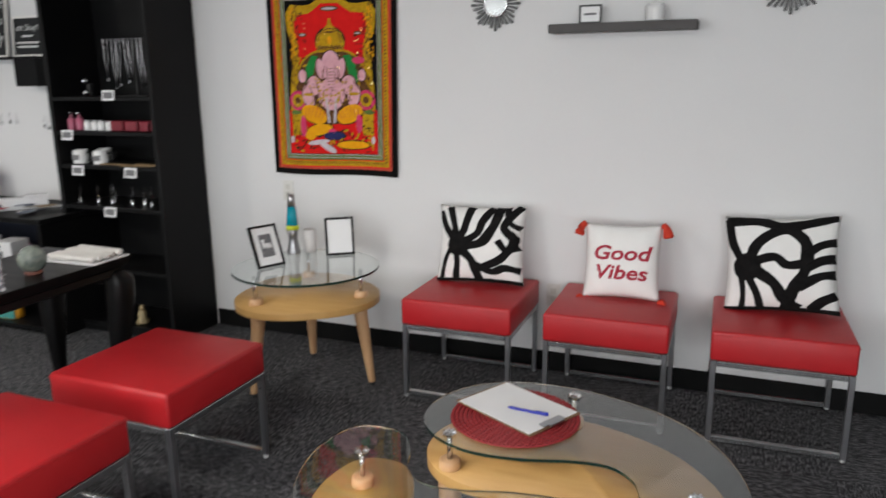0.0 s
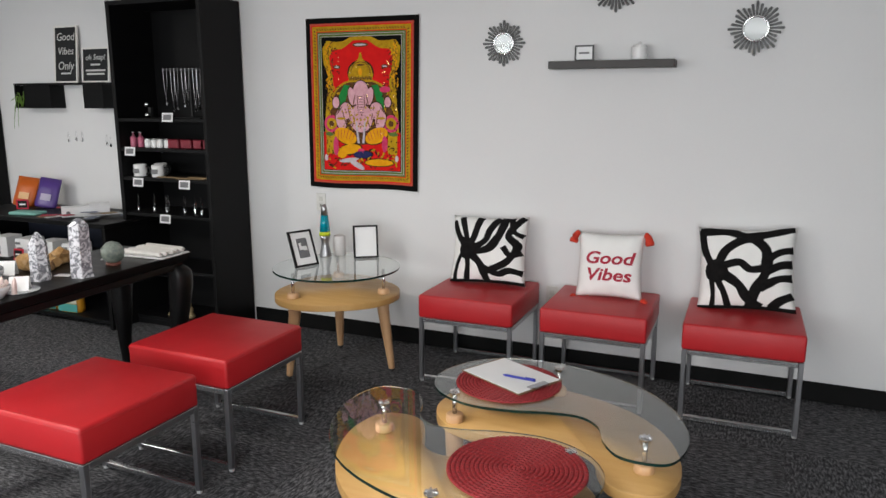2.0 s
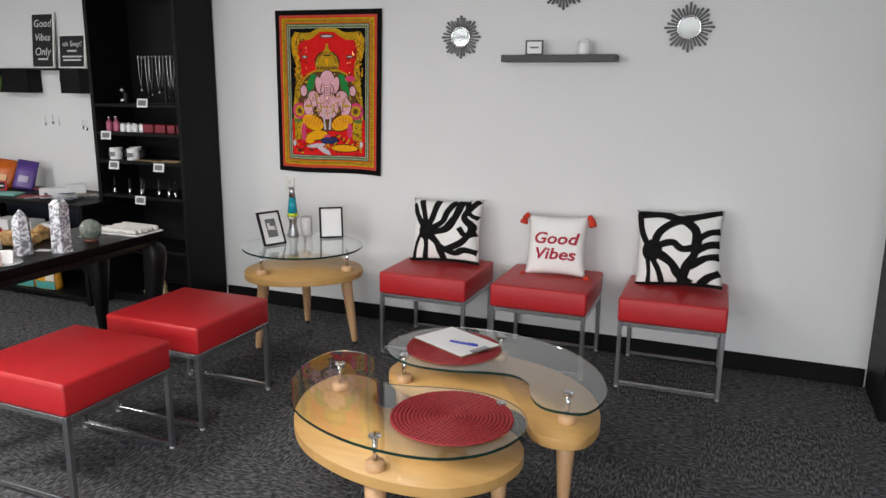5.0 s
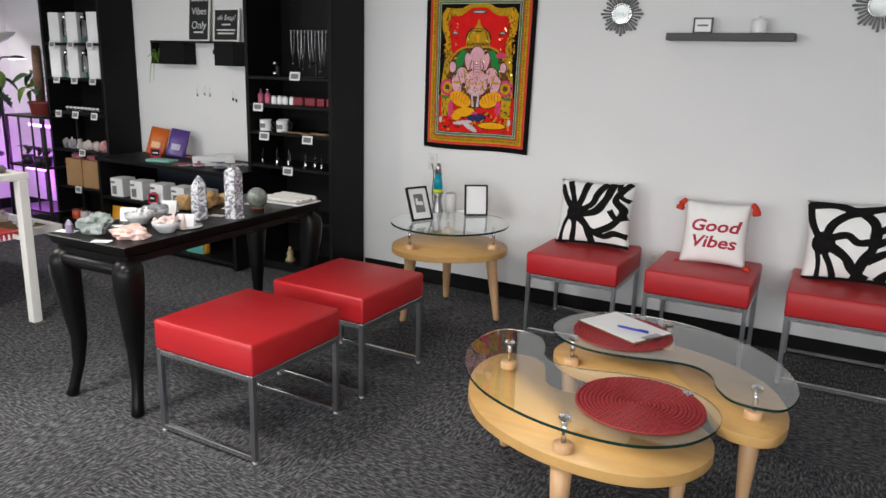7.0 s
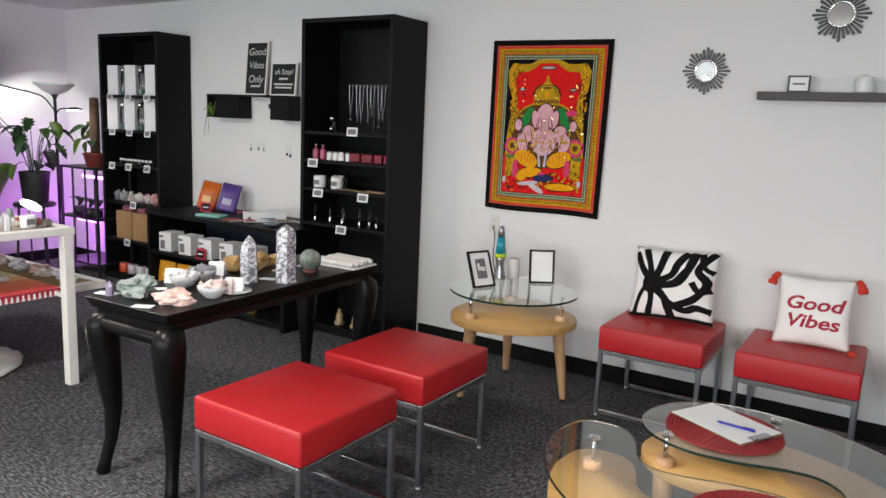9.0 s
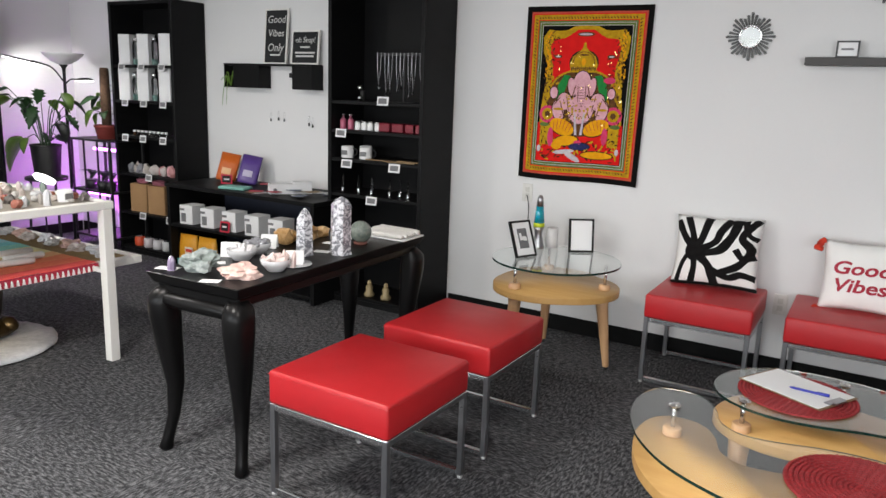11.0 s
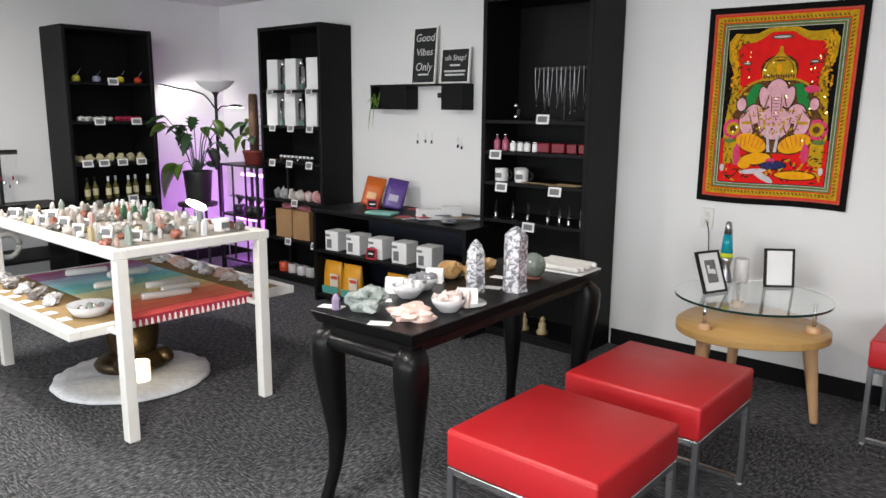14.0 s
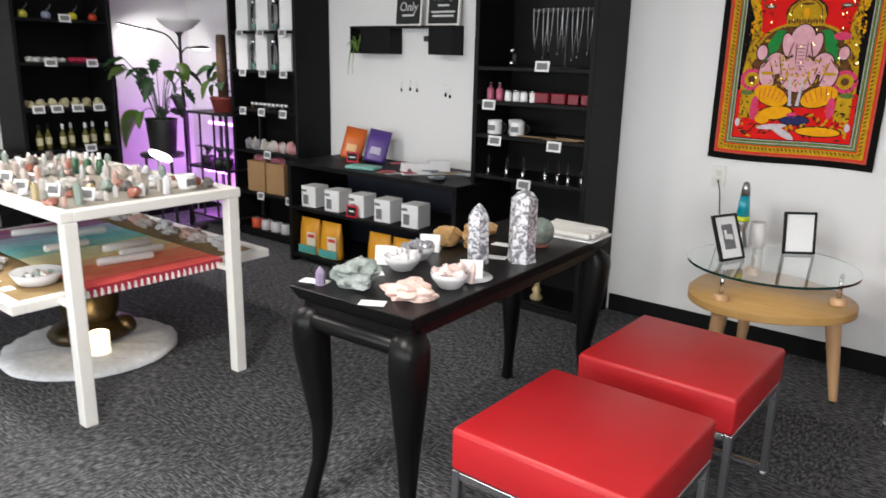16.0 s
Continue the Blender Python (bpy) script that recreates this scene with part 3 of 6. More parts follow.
# ---- wall hanging ----
def hanging():
    c = thing("wall_hanging", "printed red and gold cloth hanging with black edge on wall", "wall hanging", -1.834, N - 0.004, 0.955, 0)
    c.matrix_basis = pose(-1.834, N - 0.004, 0.955, 0, 0.6, 0)
    w, h = 0.386, 1.022

    def at_cloth(x, z, lift):
        ripple = 0.005 * math.sin(x * 9 + 0.6) * (1 - z / h) + 0.0015 * noise.noise(Vector((x * 5, z * 4, 3)))
        return Vector((x * (1 - 0.018 * (1 - z / h)), -0.009 - lift + ripple * 0.7, z + 0.006 * math.sin(x * 7) * (1 - z / h)))

    def patch(name, outlines, mat, level, label=""):
        """Printed areas of one colour, one layer above the last."""
        if 1 < len(outlines) <= 10:
            return [patch(name, [o], mat, level, label) for o in outlines]
        bm = bmesh.new()
        for out in outlines:
            vs = [bm.verts.new((x, z, 0)) for x, z in out]
            bm.faces.new(vs)
        bmesh.ops.triangulate(bm, faces=bm.faces)
        for _ in range(5):
            long = [e for e in bm.edges if e.calc_length() > 0.045]
            if long:
                bmesh.ops.subdivide_edges(bm, edges=long, cuts=1)
        bmesh.ops.triangulate(bm, faces=bm.faces)
        for v in bm.verts:
            v.co = at_cloth(v.co.x, v.co.y, 0.0012 * level + (0.002 if level else 0))
        ob = part(name, bm, mat, c, label, True)
        return tagged(ob, kind="stuff" if len(outlines) > 1 else "")

    def rect(x0, x1, z0, z1):
        return [(x0, z0), (x1, z0), (x1, z1), (x0, z1)]

    def ring(m0, m1):
        a, b = (w - m0, h - m0), (w - m1, h - m1)
        return [rect(-a[0], -b[0], m0, h - m0), rect(b[0], a[0], m0, h - m0), rect(-b[0], b[0], m0, m1), rect(-b[0], b[0], h - m1, h - m0)]

    def oval(x, z, rx, rz, n=16, t=0.0):
        return [(x + rx * math.cos(2 * math.pi * i / n) * math.cos(t) - rz * math.sin(2 * math.pi * i / n) * math.sin(t), z + rx * math.cos(2 * math.pi * i / n) * math.sin(t) + rz * math.sin(2 * math.pi * i / n) * math.cos(t)) for i in range(n)]

    def both(f):
        return [f, [(-x, z) for x, z in f][::-1]]

    cloth = dict(rough=0.8, bump=0.4, fine=260, spec=0.15)
    black = tint("print_black", (0.007, 0.0065, 0.006), 0.85, spec=0.08)
    orange = shade("print_orange", (0.52, 0.085, 0.055), (0.44, 0.06, 0.04), scale=40, **cloth)
    gold = shade("print_gold", (0.58, 0.36, 0.010), (0.36, 0.19, 0.007), scale=45, **cloth)
    green = shade("print_olive", (0.14, 0.20, 0.045), (0.08, 0.13, 0.035), scale=40, **cloth)
    red = shade("print_red", (0.72, 0.012, 0.010), (0.62, 0.010, 0.010), scale=25, **cloth)
    pink = shade("print_pink", (0.76, 0.44, 0.50), (0.62, 0.30, 0.34), scale=35, **cloth)
    bright = shade("print_green", (0.02, 0.25, 0.05), (0.015, 0.18, 0.04), scale=35, **cloth)
    yellow = shade("print_yellow", (0.82, 0.40, 0.006), (0.70, 0.28, 0.005), scale=35, **cloth)
    rose = shade("print_rose", (0.70, 0.06, 0.17), (0.55, 0.04, 0.11), scale=35, **cloth)
    umber = shade("print_umber", (0.05, 0.022, 0.010), (0.03, 0.014, 0.008), scale=55, **cloth)
    brown = shade("print_brown", (0.16, 0.07, 0.02), (0.07, 0.03, 0.012), scale=55, **cloth)
    pale = shade("print_pale", (0.62, 0.56, 0.58), (0.45, 0.38, 0.42), scale=60, **cloth)
    blue = shade("print_blue", (0.03, 0.035, 0.13), (0.02, 0.02, 0.08), scale=60, **cloth)
    patch("cloth", [rect(-w, w, 0, h)], black, 0, "black cloth edge")
    patch("outer_band", ring(0.032, 0.043), orange, 1)
    patch("red_line", ring(0.043, 0.049), red, 1)
    patch("gold_band", ring(0.049, 0.078), gold, 1)
    patch("red_line", ring(0.078, 0.083), red, 1)
    patch("green_band", ring(0.083, 0.112), green, 1)
    patch("pale_line", ring(0.093, 0.096), pale, 2)
    patch("pale_line", ring(0.108, 0.111), pale, 2)
    patch("scallop", [oval(s * (w - 0.067), 0.075 + 0.0185 * i, 0.009, 0.0035, 8, s * 0.6) for s in (-1, 1) for i in range(48)] + [oval(-0.3 + 0.0185 * i, z, 0.0035, 0.009, 8, 0.6) for z in (0.067, h - 0.067) for i in range(33)], brown, 2)
    patch("foot_field", [rect(-0.27, 0.27, 0.116, 0.345)], red, 2.2)
    patch("arch", [[(-0.262, 0.30), (0.262, 0.30), (0.255, 0.45), (0.235, 0.58), (0.23, 0.68), (0.262, 0.76), (0.268, 0.845), (0.235, 0.888), (0.165, 0.882), (0.12, 0.885), (0.07, 0.908), (0, 0.914), (-0.07, 0.908), (-0.12, 0.885), (-0.165, 0.882), (-0.235, 0.888), (-0.268, 0.845), (-0.262, 0.76), (-0.23, 0.68), (-0.235, 0.58), (-0.255, 0.45)]], gold, 2, "gold scrolled arch")
    rnd = random.Random(5)
    patch("scroll", [oval(s * (0.222 + rnd.uniform(-0.028, 0.024)), 0.48 + 0.0085 * i, 0.010, 0.0035, 7, rnd.uniform(0, 3)) for s in (-1, 1) for i in range(48)], brown, 3)
    patch("gold_scroll", [oval(s * (0.232 + rnd.uniform(-0.022, 0.02)), 0.62 + 0.008 * i, 0.009, 0.005, 8, rnd.uniform(0, 3)) for s in (-1, 1) for i in range(32)], yellow, 4)
    patch("red_field", [[(-0.20, 0.31), (0.20, 0.31), (0.192, 0.58), (0.196, 0.68), (0.212, 0.735), (0.218, 0.80), (0.195, 0.835), (0.13, 0.84), (0.095, 0.858), (0.05, 0.888), (-0.05, 0.888), (-0.095, 0.858), (-0.13, 0.84), (-0.195, 0.835), (-0.218, 0.80), (-0.212, 0.735), (-0.196, 0.68), (-0.192, 0.58)]], red, 3, "red printed field")
    patch("crest", [oval(0, 0.862, 0.055, 0.013), oval(-0.165, 0.735, 0.026, 0.011), oval(0.165, 0.735, 0.026, 0.011)], brown, 4)
    patch("crest_core", [oval(0, 0.862, 0.042, 0.006), oval(-0.165, 0.735, 0.016, 0.004), oval(0.165, 0.735, 0.016, 0.004)], pale, 5)
    patch("seat_back", [oval(0, 0.545, 0.195, 0.115, 24), oval(0, 0.42, 0.235, 0.15, 24)], brown, 4)
    patch("seat_rim", [oval(0.19 * math.cos(a), 0.555 + 0.105 * math.sin(a), 0.014, 0.006, 8, a + 1.57) for a in (0.12 * k + 0.25 for k in range(23))], gold, 5)
    patch("scarf", both([(0.075, 0.625), (0.115, 0.63), (0.15, 0.575), (0.165, 0.50), (0.15, 0.475), (0.115, 0.50), (0.10, 0.56)]), bright, 5)
    patch("headdress", [[(-0.078, 0.645), (0.078, 0.645), (0.086, 0.69), (0.07, 0.735), (0.03, 0.765), (0.012, 0.785), (0.006, 0.815), (-0.006, 0.815), (-0.012, 0.785), (-0.03, 0.765), (-0.07, 0.735), (-0.086, 0.69)]], gold, 5, "gold domed shape")
    patch("headdress_line", [oval(0.012 * k, 0.665 + 0.004 * (k % 2), 0.005, 0.012, 8) for k in range(-6, 7)] + [oval(0.066 * math.cos(a), 0.70 + 0.062 * math.sin(a), 0.012, 0.003, 7, a + 1.57) for a in (0.3 * k for k in range(11))] + [oval(0, 0.745, 0.03, 0.006, 10)], brown, 6)
    patch("jewel", [oval(0, 0.705, 0.014, 0.022, 10)], yellow, 7)
    patch("medallion", both(oval(0.208, 0.398, 0.054, 0.052, 20)), rose, 5)
    patch("medallion_core", both(oval(0.208, 0.398, 0.036, 0.035, 18)), gold, 6)
    patch("medallion_eye", both(oval(0.208, 0.398, 0.018, 0.018, 12)), brown, 7)
    patch("throne_leg", both(rect(0.185, 0.25, 0.215, 0.335)), gold, 5)
    patch("leaf_print", [oval(s * 0.225, 0.335, 0.032, 0.012) for s in (-1, 1)], green, 6)
    BODY = [(0, 0.575, 0.056, 0.078, 0), (-0.062, 0.56, 0.024, 0.055, 0.2), (0.062, 0.56, 0.024, 0.055, -0.2), (0, 0.43, 0.082, 0.085, 0), (-0.105, 0.475, 0.045, 0.05, 0), (0.105, 0.475, 0.045, 0.05, 0), (-0.14, 0.42, 0.036, 0.062, 0.25), (0.135, 0.42, 0.036, 0.062, -0.25), (-0.175, 0.525, 0.024, 0.034, 0), (0.185, 0.525, 0.022, 0.03, 0)]
    patch("dark_outline", [oval(x, z, rx + 0.006, rz + 0.006, 16, t) for x, z, rx, rz, t in BODY], umber, 5.5)
    patch("dark_outline", [oval(-0.108, 0.325, 0.089, 0.052, 20, -0.35), oval(0.108, 0.325, 0.089, 0.052, 20, 0.35), oval(-0.075, 0.245, 0.082, 0.036, 16, 0.1), oval(0.125, 0.163, 0.107, 0.027, 20), oval(0.012, 0.212, 0.072, 0.027), oval(0, 0.70, 0.092, 0.075, 20)], umber, 4.5)
    patch("ornament", [oval(s * rnd.uniform(0.02, 0.13), rnd.uniform(0.36, 0.52), rnd.uniform(0.005, 0.012), rnd.uniform(0.003, 0.006), 10, rnd.uniform(0, 3)) for s in (-1, 1) for _ in range(16)], gold, 7.5)
    patch("throne_scroll", [oval(s * rnd.uniform(0.15, 0.24), rnd.uniform(0.22, 0.62), rnd.uniform(0.008, 0.02), rnd.uniform(0.003, 0.007), 8, rnd.uniform(0, 3)) for s in (-1, 1) for _ in range(34)], gold, 4.8)
    patch("throne_shadow", [oval(s * rnd.uniform(0.15, 0.26), rnd.uniform(0.2, 0.86), rnd.uniform(0.006, 0.014), rnd.uniform(0.002, 0.004), 7, rnd.uniform(0, 3)) for s in (-1, 1) for _ in range(60)], umber, 5.2)
    patch("foot_shadow", [oval(rnd.uniform(-0.25, 0.25), rnd.uniform(0.125, 0.26), rnd.uniform(0.008, 0.022), rnd.uniform(0.003, 0.006), 7, rnd.uniform(0, 3)) for _ in range(34)], umber, 7.3)
    patch("pale_shape", [oval(0, 0.575, 0.056, 0.078, 20), oval(-0.062, 0.56, 0.024, 0.055, 14, 0.2), oval(0.062, 0.56, 0.024, 0.055, 14, -0.2), oval(0, 0.43, 0.082, 0.085, 20), oval(-0.105, 0.475, 0.045, 0.05), oval(0.105, 0.475, 0.045, 0.05), oval(-0.14, 0.42, 0.036, 0.062, 14, 0.25), oval(0.135, 0.42, 0.036, 0.062, 14, -0.25), oval(-0.175, 0.525, 0.024, 0.034), oval(0.185, 0.525, 0.022, 0.03)], pink, 6, "pale pink rounded shape")
    patch("fold_line", [oval(s * x, z, 0.0035, l, 8, s * t) for s in (-1, 1) for x, z, l, t in ((0.048, 0.53, 0.05, 0.25), (0.082, 0.465, 0.05, -0.2), (0.115, 0.43, 0.06, -0.3), (0.152, 0.475, 0.035, 0.7), (0.06, 0.385, 0.04, 0.5))], brown, 7)
    patch("detail", [oval(rnd.uniform(-0.12, 0.12), rnd.uniform(0.35, 0.50), rnd.uniform(0.004, 0.009), 0.0025, 7, rnd.uniform(0, 3)) for _ in range(46)], brown, 7)
    patch("necklace", [oval(0.075 * math.sin(k * 0.35 - 1.75), 0.48 - 0.06 * math.cos(k * 0.35 - 1.75), 0.008, 0.007, 7) for k in range(11)] + [oval(0.05 * math.sin(k * 0.35 - 1.75), 0.42 - 0.04 * math.cos(k * 0.35 - 1.75), 0.006, 0.006, 7) for k in range(11)] + [oval(s * 0.138, 0.43, 0.034, 0.008, 8) for s in (-1, 1)], gold, 8)
    patch("curl", [[(-0.022, 0.575), (0.022, 0.575), (0.024, 0.51), (0.038, 0.475), (0.085, 0.478), (0.092, 0.462), (0.036, 0.445), (0.0, 0.468), (-0.016, 0.51)]], pink, 8)
    patch("curl_line", [oval(0.001 * k, 0.56 - 0.016 * k, 0.02, 0.0018, 7) for k in range(7)] + [oval(-0.02, 0.52, 0.0025, 0.055, 8, 0.06), oval(0.026, 0.53, 0.0025, 0.045, 8)], brown, 9)
    patch("drape", [oval(-0.108, 0.325, 0.082, 0.046, 20, -0.35), oval(0.108, 0.325, 0.082, 0.046, 20, 0.35), oval(-0.075, 0.245, 0.075, 0.03, 16, 0.1), oval(0.125, 0.163, 0.10, 0.021, 20), oval(-0.135, 0.215, 0.035, 0.025)], yellow, 8, "yellow printed drape")
    patch("drape_line", [oval(s * (0.05 + 0.022 * k), 0.345 - 0.008 * abs(k - 3), 0.002, 0.034, 7, s * (0.5 - 0.1 * k)) for s in (-1, 1) for k in range(6)], orange, 9)
    patch("stripe", [[(-0.006 + 0.03 * k, 0.41), (0.004 + 0.03 * k, 0.41), (0.008 + 0.016 * k, 0.28), (-0.008 + 0.016 * k, 0.28)] for k in (-1, 1)], pale, 9)
    patch("cloth_print", [oval(-0.178, 0.262, 0.019, 0.058), oval(0.165, 0.275, 0.019, 0.05), oval(0.168, 0.60, 0.036, 0.018), oval(0, 0.235, 0.024, 0.014)], rose, 9)
    patch("cushion_print", [oval(0.012, 0.212, 0.065, 0.021)], blue, 9)
    patch("white_print", [oval(-0.085, 0.178, 0.07, 0.013, 14, 0.12), oval(-0.03, 0.15, 0.06, 0.017, 14, -0.5), oval(-0.25, 0.19, 0.012, 0.02), oval(0.25, 0.19, 0.012, 0.02)], pale, 10)
    patch("speckle", [oval(rnd.uniform(-0.25, 0.25), rnd.uniform(0.125, 0.25), rnd.uniform(0.006, 0.016), 0.006, 7, rnd.uniform(0, 3)) for _ in range(44)], gold, 7)
    patch("sequin", [oval(rnd.choice((-1, 1)) * rnd.uniform(0.14, 0.25), rnd.uniform(0.3, 0.85), 0.0025, 0.005, 6) for _ in range(16)] + [oval(rnd.uniform(-0.08, 0.08), rnd.uniform(0.4, 0.74), 0.0025, 0.003, 6) for _ in range(11)], tint("sequin", (0.9, 0.75, 0.35), 0.15, metal=1.0), 11, "shiny gold sequins")


hanging()


# ---- floating shelf, sun mirrors, outlets ----
ws = thing("floating_shelf", "dark brown floating wall shelf with two ornaments", "shelf", -0.325, N - 0.001, 1.652)
part("board", box(-0.318, 0.318, -0.115, 0, 0, 0.038, 0.002), shade("espresso", (0.022, 0.018, 0.017), (0.032, 0.026, 0.024), 0.45, scale=3, bump=0.1, stretch=(1, 8, 8)), ws)
f = thing("photo_frame", "small dark frame with white lettered card on shelf", "picture frame", -0.465, 3.645, 1.6905)
part("border", merged(box(-0.05, 0.05, -0.006, 0.006, 0, 0.008), box(-0.05, 0.05, -0.006, 0.006, 0.072, 0.08), box(-0.05, -0.042, -0.006, 0.006, 0.008, 0.072), box(0.042, 0.05, -0.006, 0.006, 0.008, 0.072)), tint("grey_frame", (0.05, 0.05, 0.05)), f)
part("card", box(-0.042, 0.042, -0.001, 0.004, 0.008, 0.072), PAPER, f)
part("print", box(-0.028, 0.026, -0.0025, -0.0012, 0.036, 0.045), GREYINK, f)
d = thing("ribbed_candle_pot", "small white ribbed pot on the wall shelf", "candle", -0.185, 3.645, 1.6905)
part("pot", lathe([(0.036, 0), (0.041, 0.008), (0.037, 0.014), (0.042, 0.024), (0.037, 0.032), (0.042, 0.042), (0.037, 0.05), (0.041, 0.06), (0.034, 0.066)], 20), CERAMIC, d, "", True)
part("lid", lathe([(0.036, 0.0665), (0.03, 0.074), (0.008, 0.078), (0.006, 0.088)], 16), CERAMIC, d, "", True)


def sun_mirror(x, z, r):
    c = thing("sunburst_mirror", "round sunburst mirror with dark silver rays on the wall", "mirror", x, N - 0.002, z, 0, "sunburst mirrors", rx=90)
    for i in range(32):
        a = 2 * math.pi * i / 32
        k = 1.0 if i % 4 == 0 else (0.90 if i % 4 in (1, 3) else 0.80)
        q = prism([(-0.0038, r * 0.44), (0.0038, r * 0.44), (0.0066, r * k * 0.96), (0.0045, r * k), (-0.0045, r * k), (-0.0066, r * k * 0.96)], 0.0, 0.008 + 0.003 * (i % 2))
        part("ray", q, SILVER, c, "", False, pose(0, 0, 0.001 + 0.002 * (i % 2), 0, 0, math.degrees(a)))
    part("ring", lathe([(r * 0.40, 0.0), (r * 0.50, 0.004), (r * 0.49, 0.014), (r * 0.43, 0.017), (r * 0.40, 0.012)], 36, False), SHINY, c, "silver rim", True)
    part("glass", lathe([(r * 0.42, 0.008), (r * 0.42, 0.0115)], 36), MIRROR, c, "mirror disc")


sun_mirror(-0.926, 1.797, 0.122)
sun_mirror(-0.325, 2.06, 0.128)
sun_mirror(0.346, 1.827, 0.127)


def outlet(x, z, label):
    c = thing("wall_outlet", label, "outlet", x, N - 0.0005, z)
    part("plate", box(-0.035, 0.035, -0.006, 0, -0.057, 0.057, 0.002), tint("ivory", (0.78, 0.77, 0.73), 0.4), c)
    for k in (-0.02, 0.02):
        part("socket", box(-0.014, 0.014, -0.0085, -0.0062, k - 0.014, k + 0.014, 0.001), tint("ivory_dark", (0.66, 0.65, 0.6), 0.4), c)
    return c


outlet(-2.146, 0.855, "cream wall outlet with a lamp plugged in")
outlet(-0.614, 0.40, "cream wall outlet low between the stools")


# ---- round side table ----
def side_table():
    c = thing("side_table", "round side table with glass top over beech shelf", "side table", -1.70, 3.165, 0)
    R, zw, zg = 0.350, 0.450, 0.587
    legs = [(-1.41 + 1.70, 3.205 - 3.165), (-1.87 + 1.70, 3.45 - 3.165), (-1.84 + 1.70, 2.89 - 3.165)]
    ang = [math.atan2(b, a) for a, b in legs]
    out = []
    for i in range(72):
        a = 2 * math.pi * i / 72
        k = max(math.cos(a - t) for t in ang)
        out.append(((R * (0.90 + 0.11 * max(k, 0) ** 3)) * math.cos(a), (R * (0.90 + 0.11 * max(k, 0) ** 3)) * math.sin(a)))
    part("wood_shelf", prism(out, zw - 0.034, zw, 0.008), BEECH, c, "beech veneer shelf", True)
    for a in ang:
        x, y = 0.27 * math.cos(a), 0.27 * math.sin(a)
        x2, y2 = 0.315 * math.cos(a), 0.315 * math.sin(a)
        leg = part("leg", loft([(x2, y2, 0.02, 0.0165, 0.0165), (x2, y2, 0.03, 0.018, 0.018), ((x + x2) / 2, (y + y2) / 2, 0.2, 0.026, 0.026), (x, y, 0.36, 0.033, 0.033), (x, y, zw - 0.0345, 0.035, 0.035)], 20), BEECHLEG, c, "", True)
        part("foot", lathe([(0.010, 0), (0.012, 0.004), (0.008, 0.006), (0.008, 0.02)], 12), METAL, leg, "", True, pose(x2, y2, 0))
        xb, yb = 0.275 * math.cos(a), 0.275 * math.sin(a)
        part("wood_collar", lathe([(0.033, zw + 0.0005), (0.034, zw + 0.004), (0.031, zw + 0.026), (0.027, zw + 0.029)], 20), BEECHLEG, c, "", True, pose(xb, yb, 0))
        part("post", lathe([(0.009, zw + 0.029), (0.009, zg - 0.0115)], 14), SHINY, c, "polished steel post", True, pose(xb, yb, 0))
    circ = [(R * 1.0 * math.cos(2 * math.pi * i / 72), R * 1.0 * math.sin(2 * math.pi * i / 72)) for i in range(72)]
    g = part("glass_top", prism(circ, zg - 0.011, zg), GLASS, c, "clear glass top")
    g.visible_shadow = False
    part("glass_edge", strip([(x * 1.0015, y * 1.0015) for x, y in circ], zg - 0.0105, zg - 0.0005), RIM, g, "dark green glass edge", True)


side_table()
ZG = 0.5875


def photo(name, label, x, y, rz, w, h, lean, roll=0.0, dark=False):
    c = thing(name, label, "picture frame", x, y, ZG, rz, rx=lean, ry=roll)
    k = 0.011
    part("border", merged(box(-w / 2, w / 2, -0.008, 0.006, 0, k), box(-w / 2, w / 2, -0.008, 0.006, h - k, h), box(-w / 2, -w / 2 + k, -0.008, 0.006, k, h - k), box(w / 2 - k, w / 2, -0.008, 0.006, k, h - k)), INK, c, "black frame")
    part("sheet", box(-w / 2 + k, w / 2 - k, -0.003, 0.004, k, h - k), PAPER, c, "white sheet")
    if dark:
        part("print", box(-w * 0.22, w * 0.22, -0.0055, -0.0035, h * 0.24, h * 0.78), GREYINK, c, "dark printed picture")
        part("print", merged(box(-w * 0.12, w * 0.14, -0.0075, -0.006, h * 0.46, h * 0.56), box(-w * 0.16, -w * 0.06, -0.0075, -0.006, h * 0.46, h * 0.66), box(w * 0.02, w * 0.16, -0.0075, -0.006, h * 0.44, h * 0.52)), PAPER, c, "white unreadable print")
    part("stand", box(-0.02, 0.02, 0.0065, 0.0095, 0.004, h * 0.6), INK, c)
    part("strut", box(-0.016, 0.016, 0.01, 0.07, 0.0, 0.006), INK, c)
    return c


photo("photo_frame", "black frame with printed card leaning on glass table", -1.845, 3.09, 68, 0.15, 0.205, -22, 0, True)
photo("photo_frame", "black frame with blank white sheet on glass table", -1.655, 3.415, 37, 0.145, 0.192, -9)

lava = thing("lava_lamp", "teal and yellow lava lamp with silver base", "lamp", -1.905, 3.37, ZG)
part("base", lathe([(0.036, 0), (0.037, 0.004), (0.033, 0.02), (0.021, 0.075), (0.026, 0.105), (0.034, 0.125)], 28), CHROME, lava, "brushed silver base", True)
part("wax", lathe([(0.0335, 0.1255), (0.0315, 0.148)], 28), tint("yellow_wax", (0.62, 0.75, 0.03), 0.3), lava, "yellow green wax", True)
part("liquid", lathe([(0.0315, 0.1485), (0.021, 0.245)], 28), tint("teal_liquid", (0.0, 0.30, 0.40), 0.08, coat=0.6), lava, "teal liquid", True)
part("cap", lathe([(0.0215, 0.2455), (0.017, 0.285), (0.012, 0.305), (0.0, 0.31)], 24), CHROME, lava, "brushed silver cap", True)
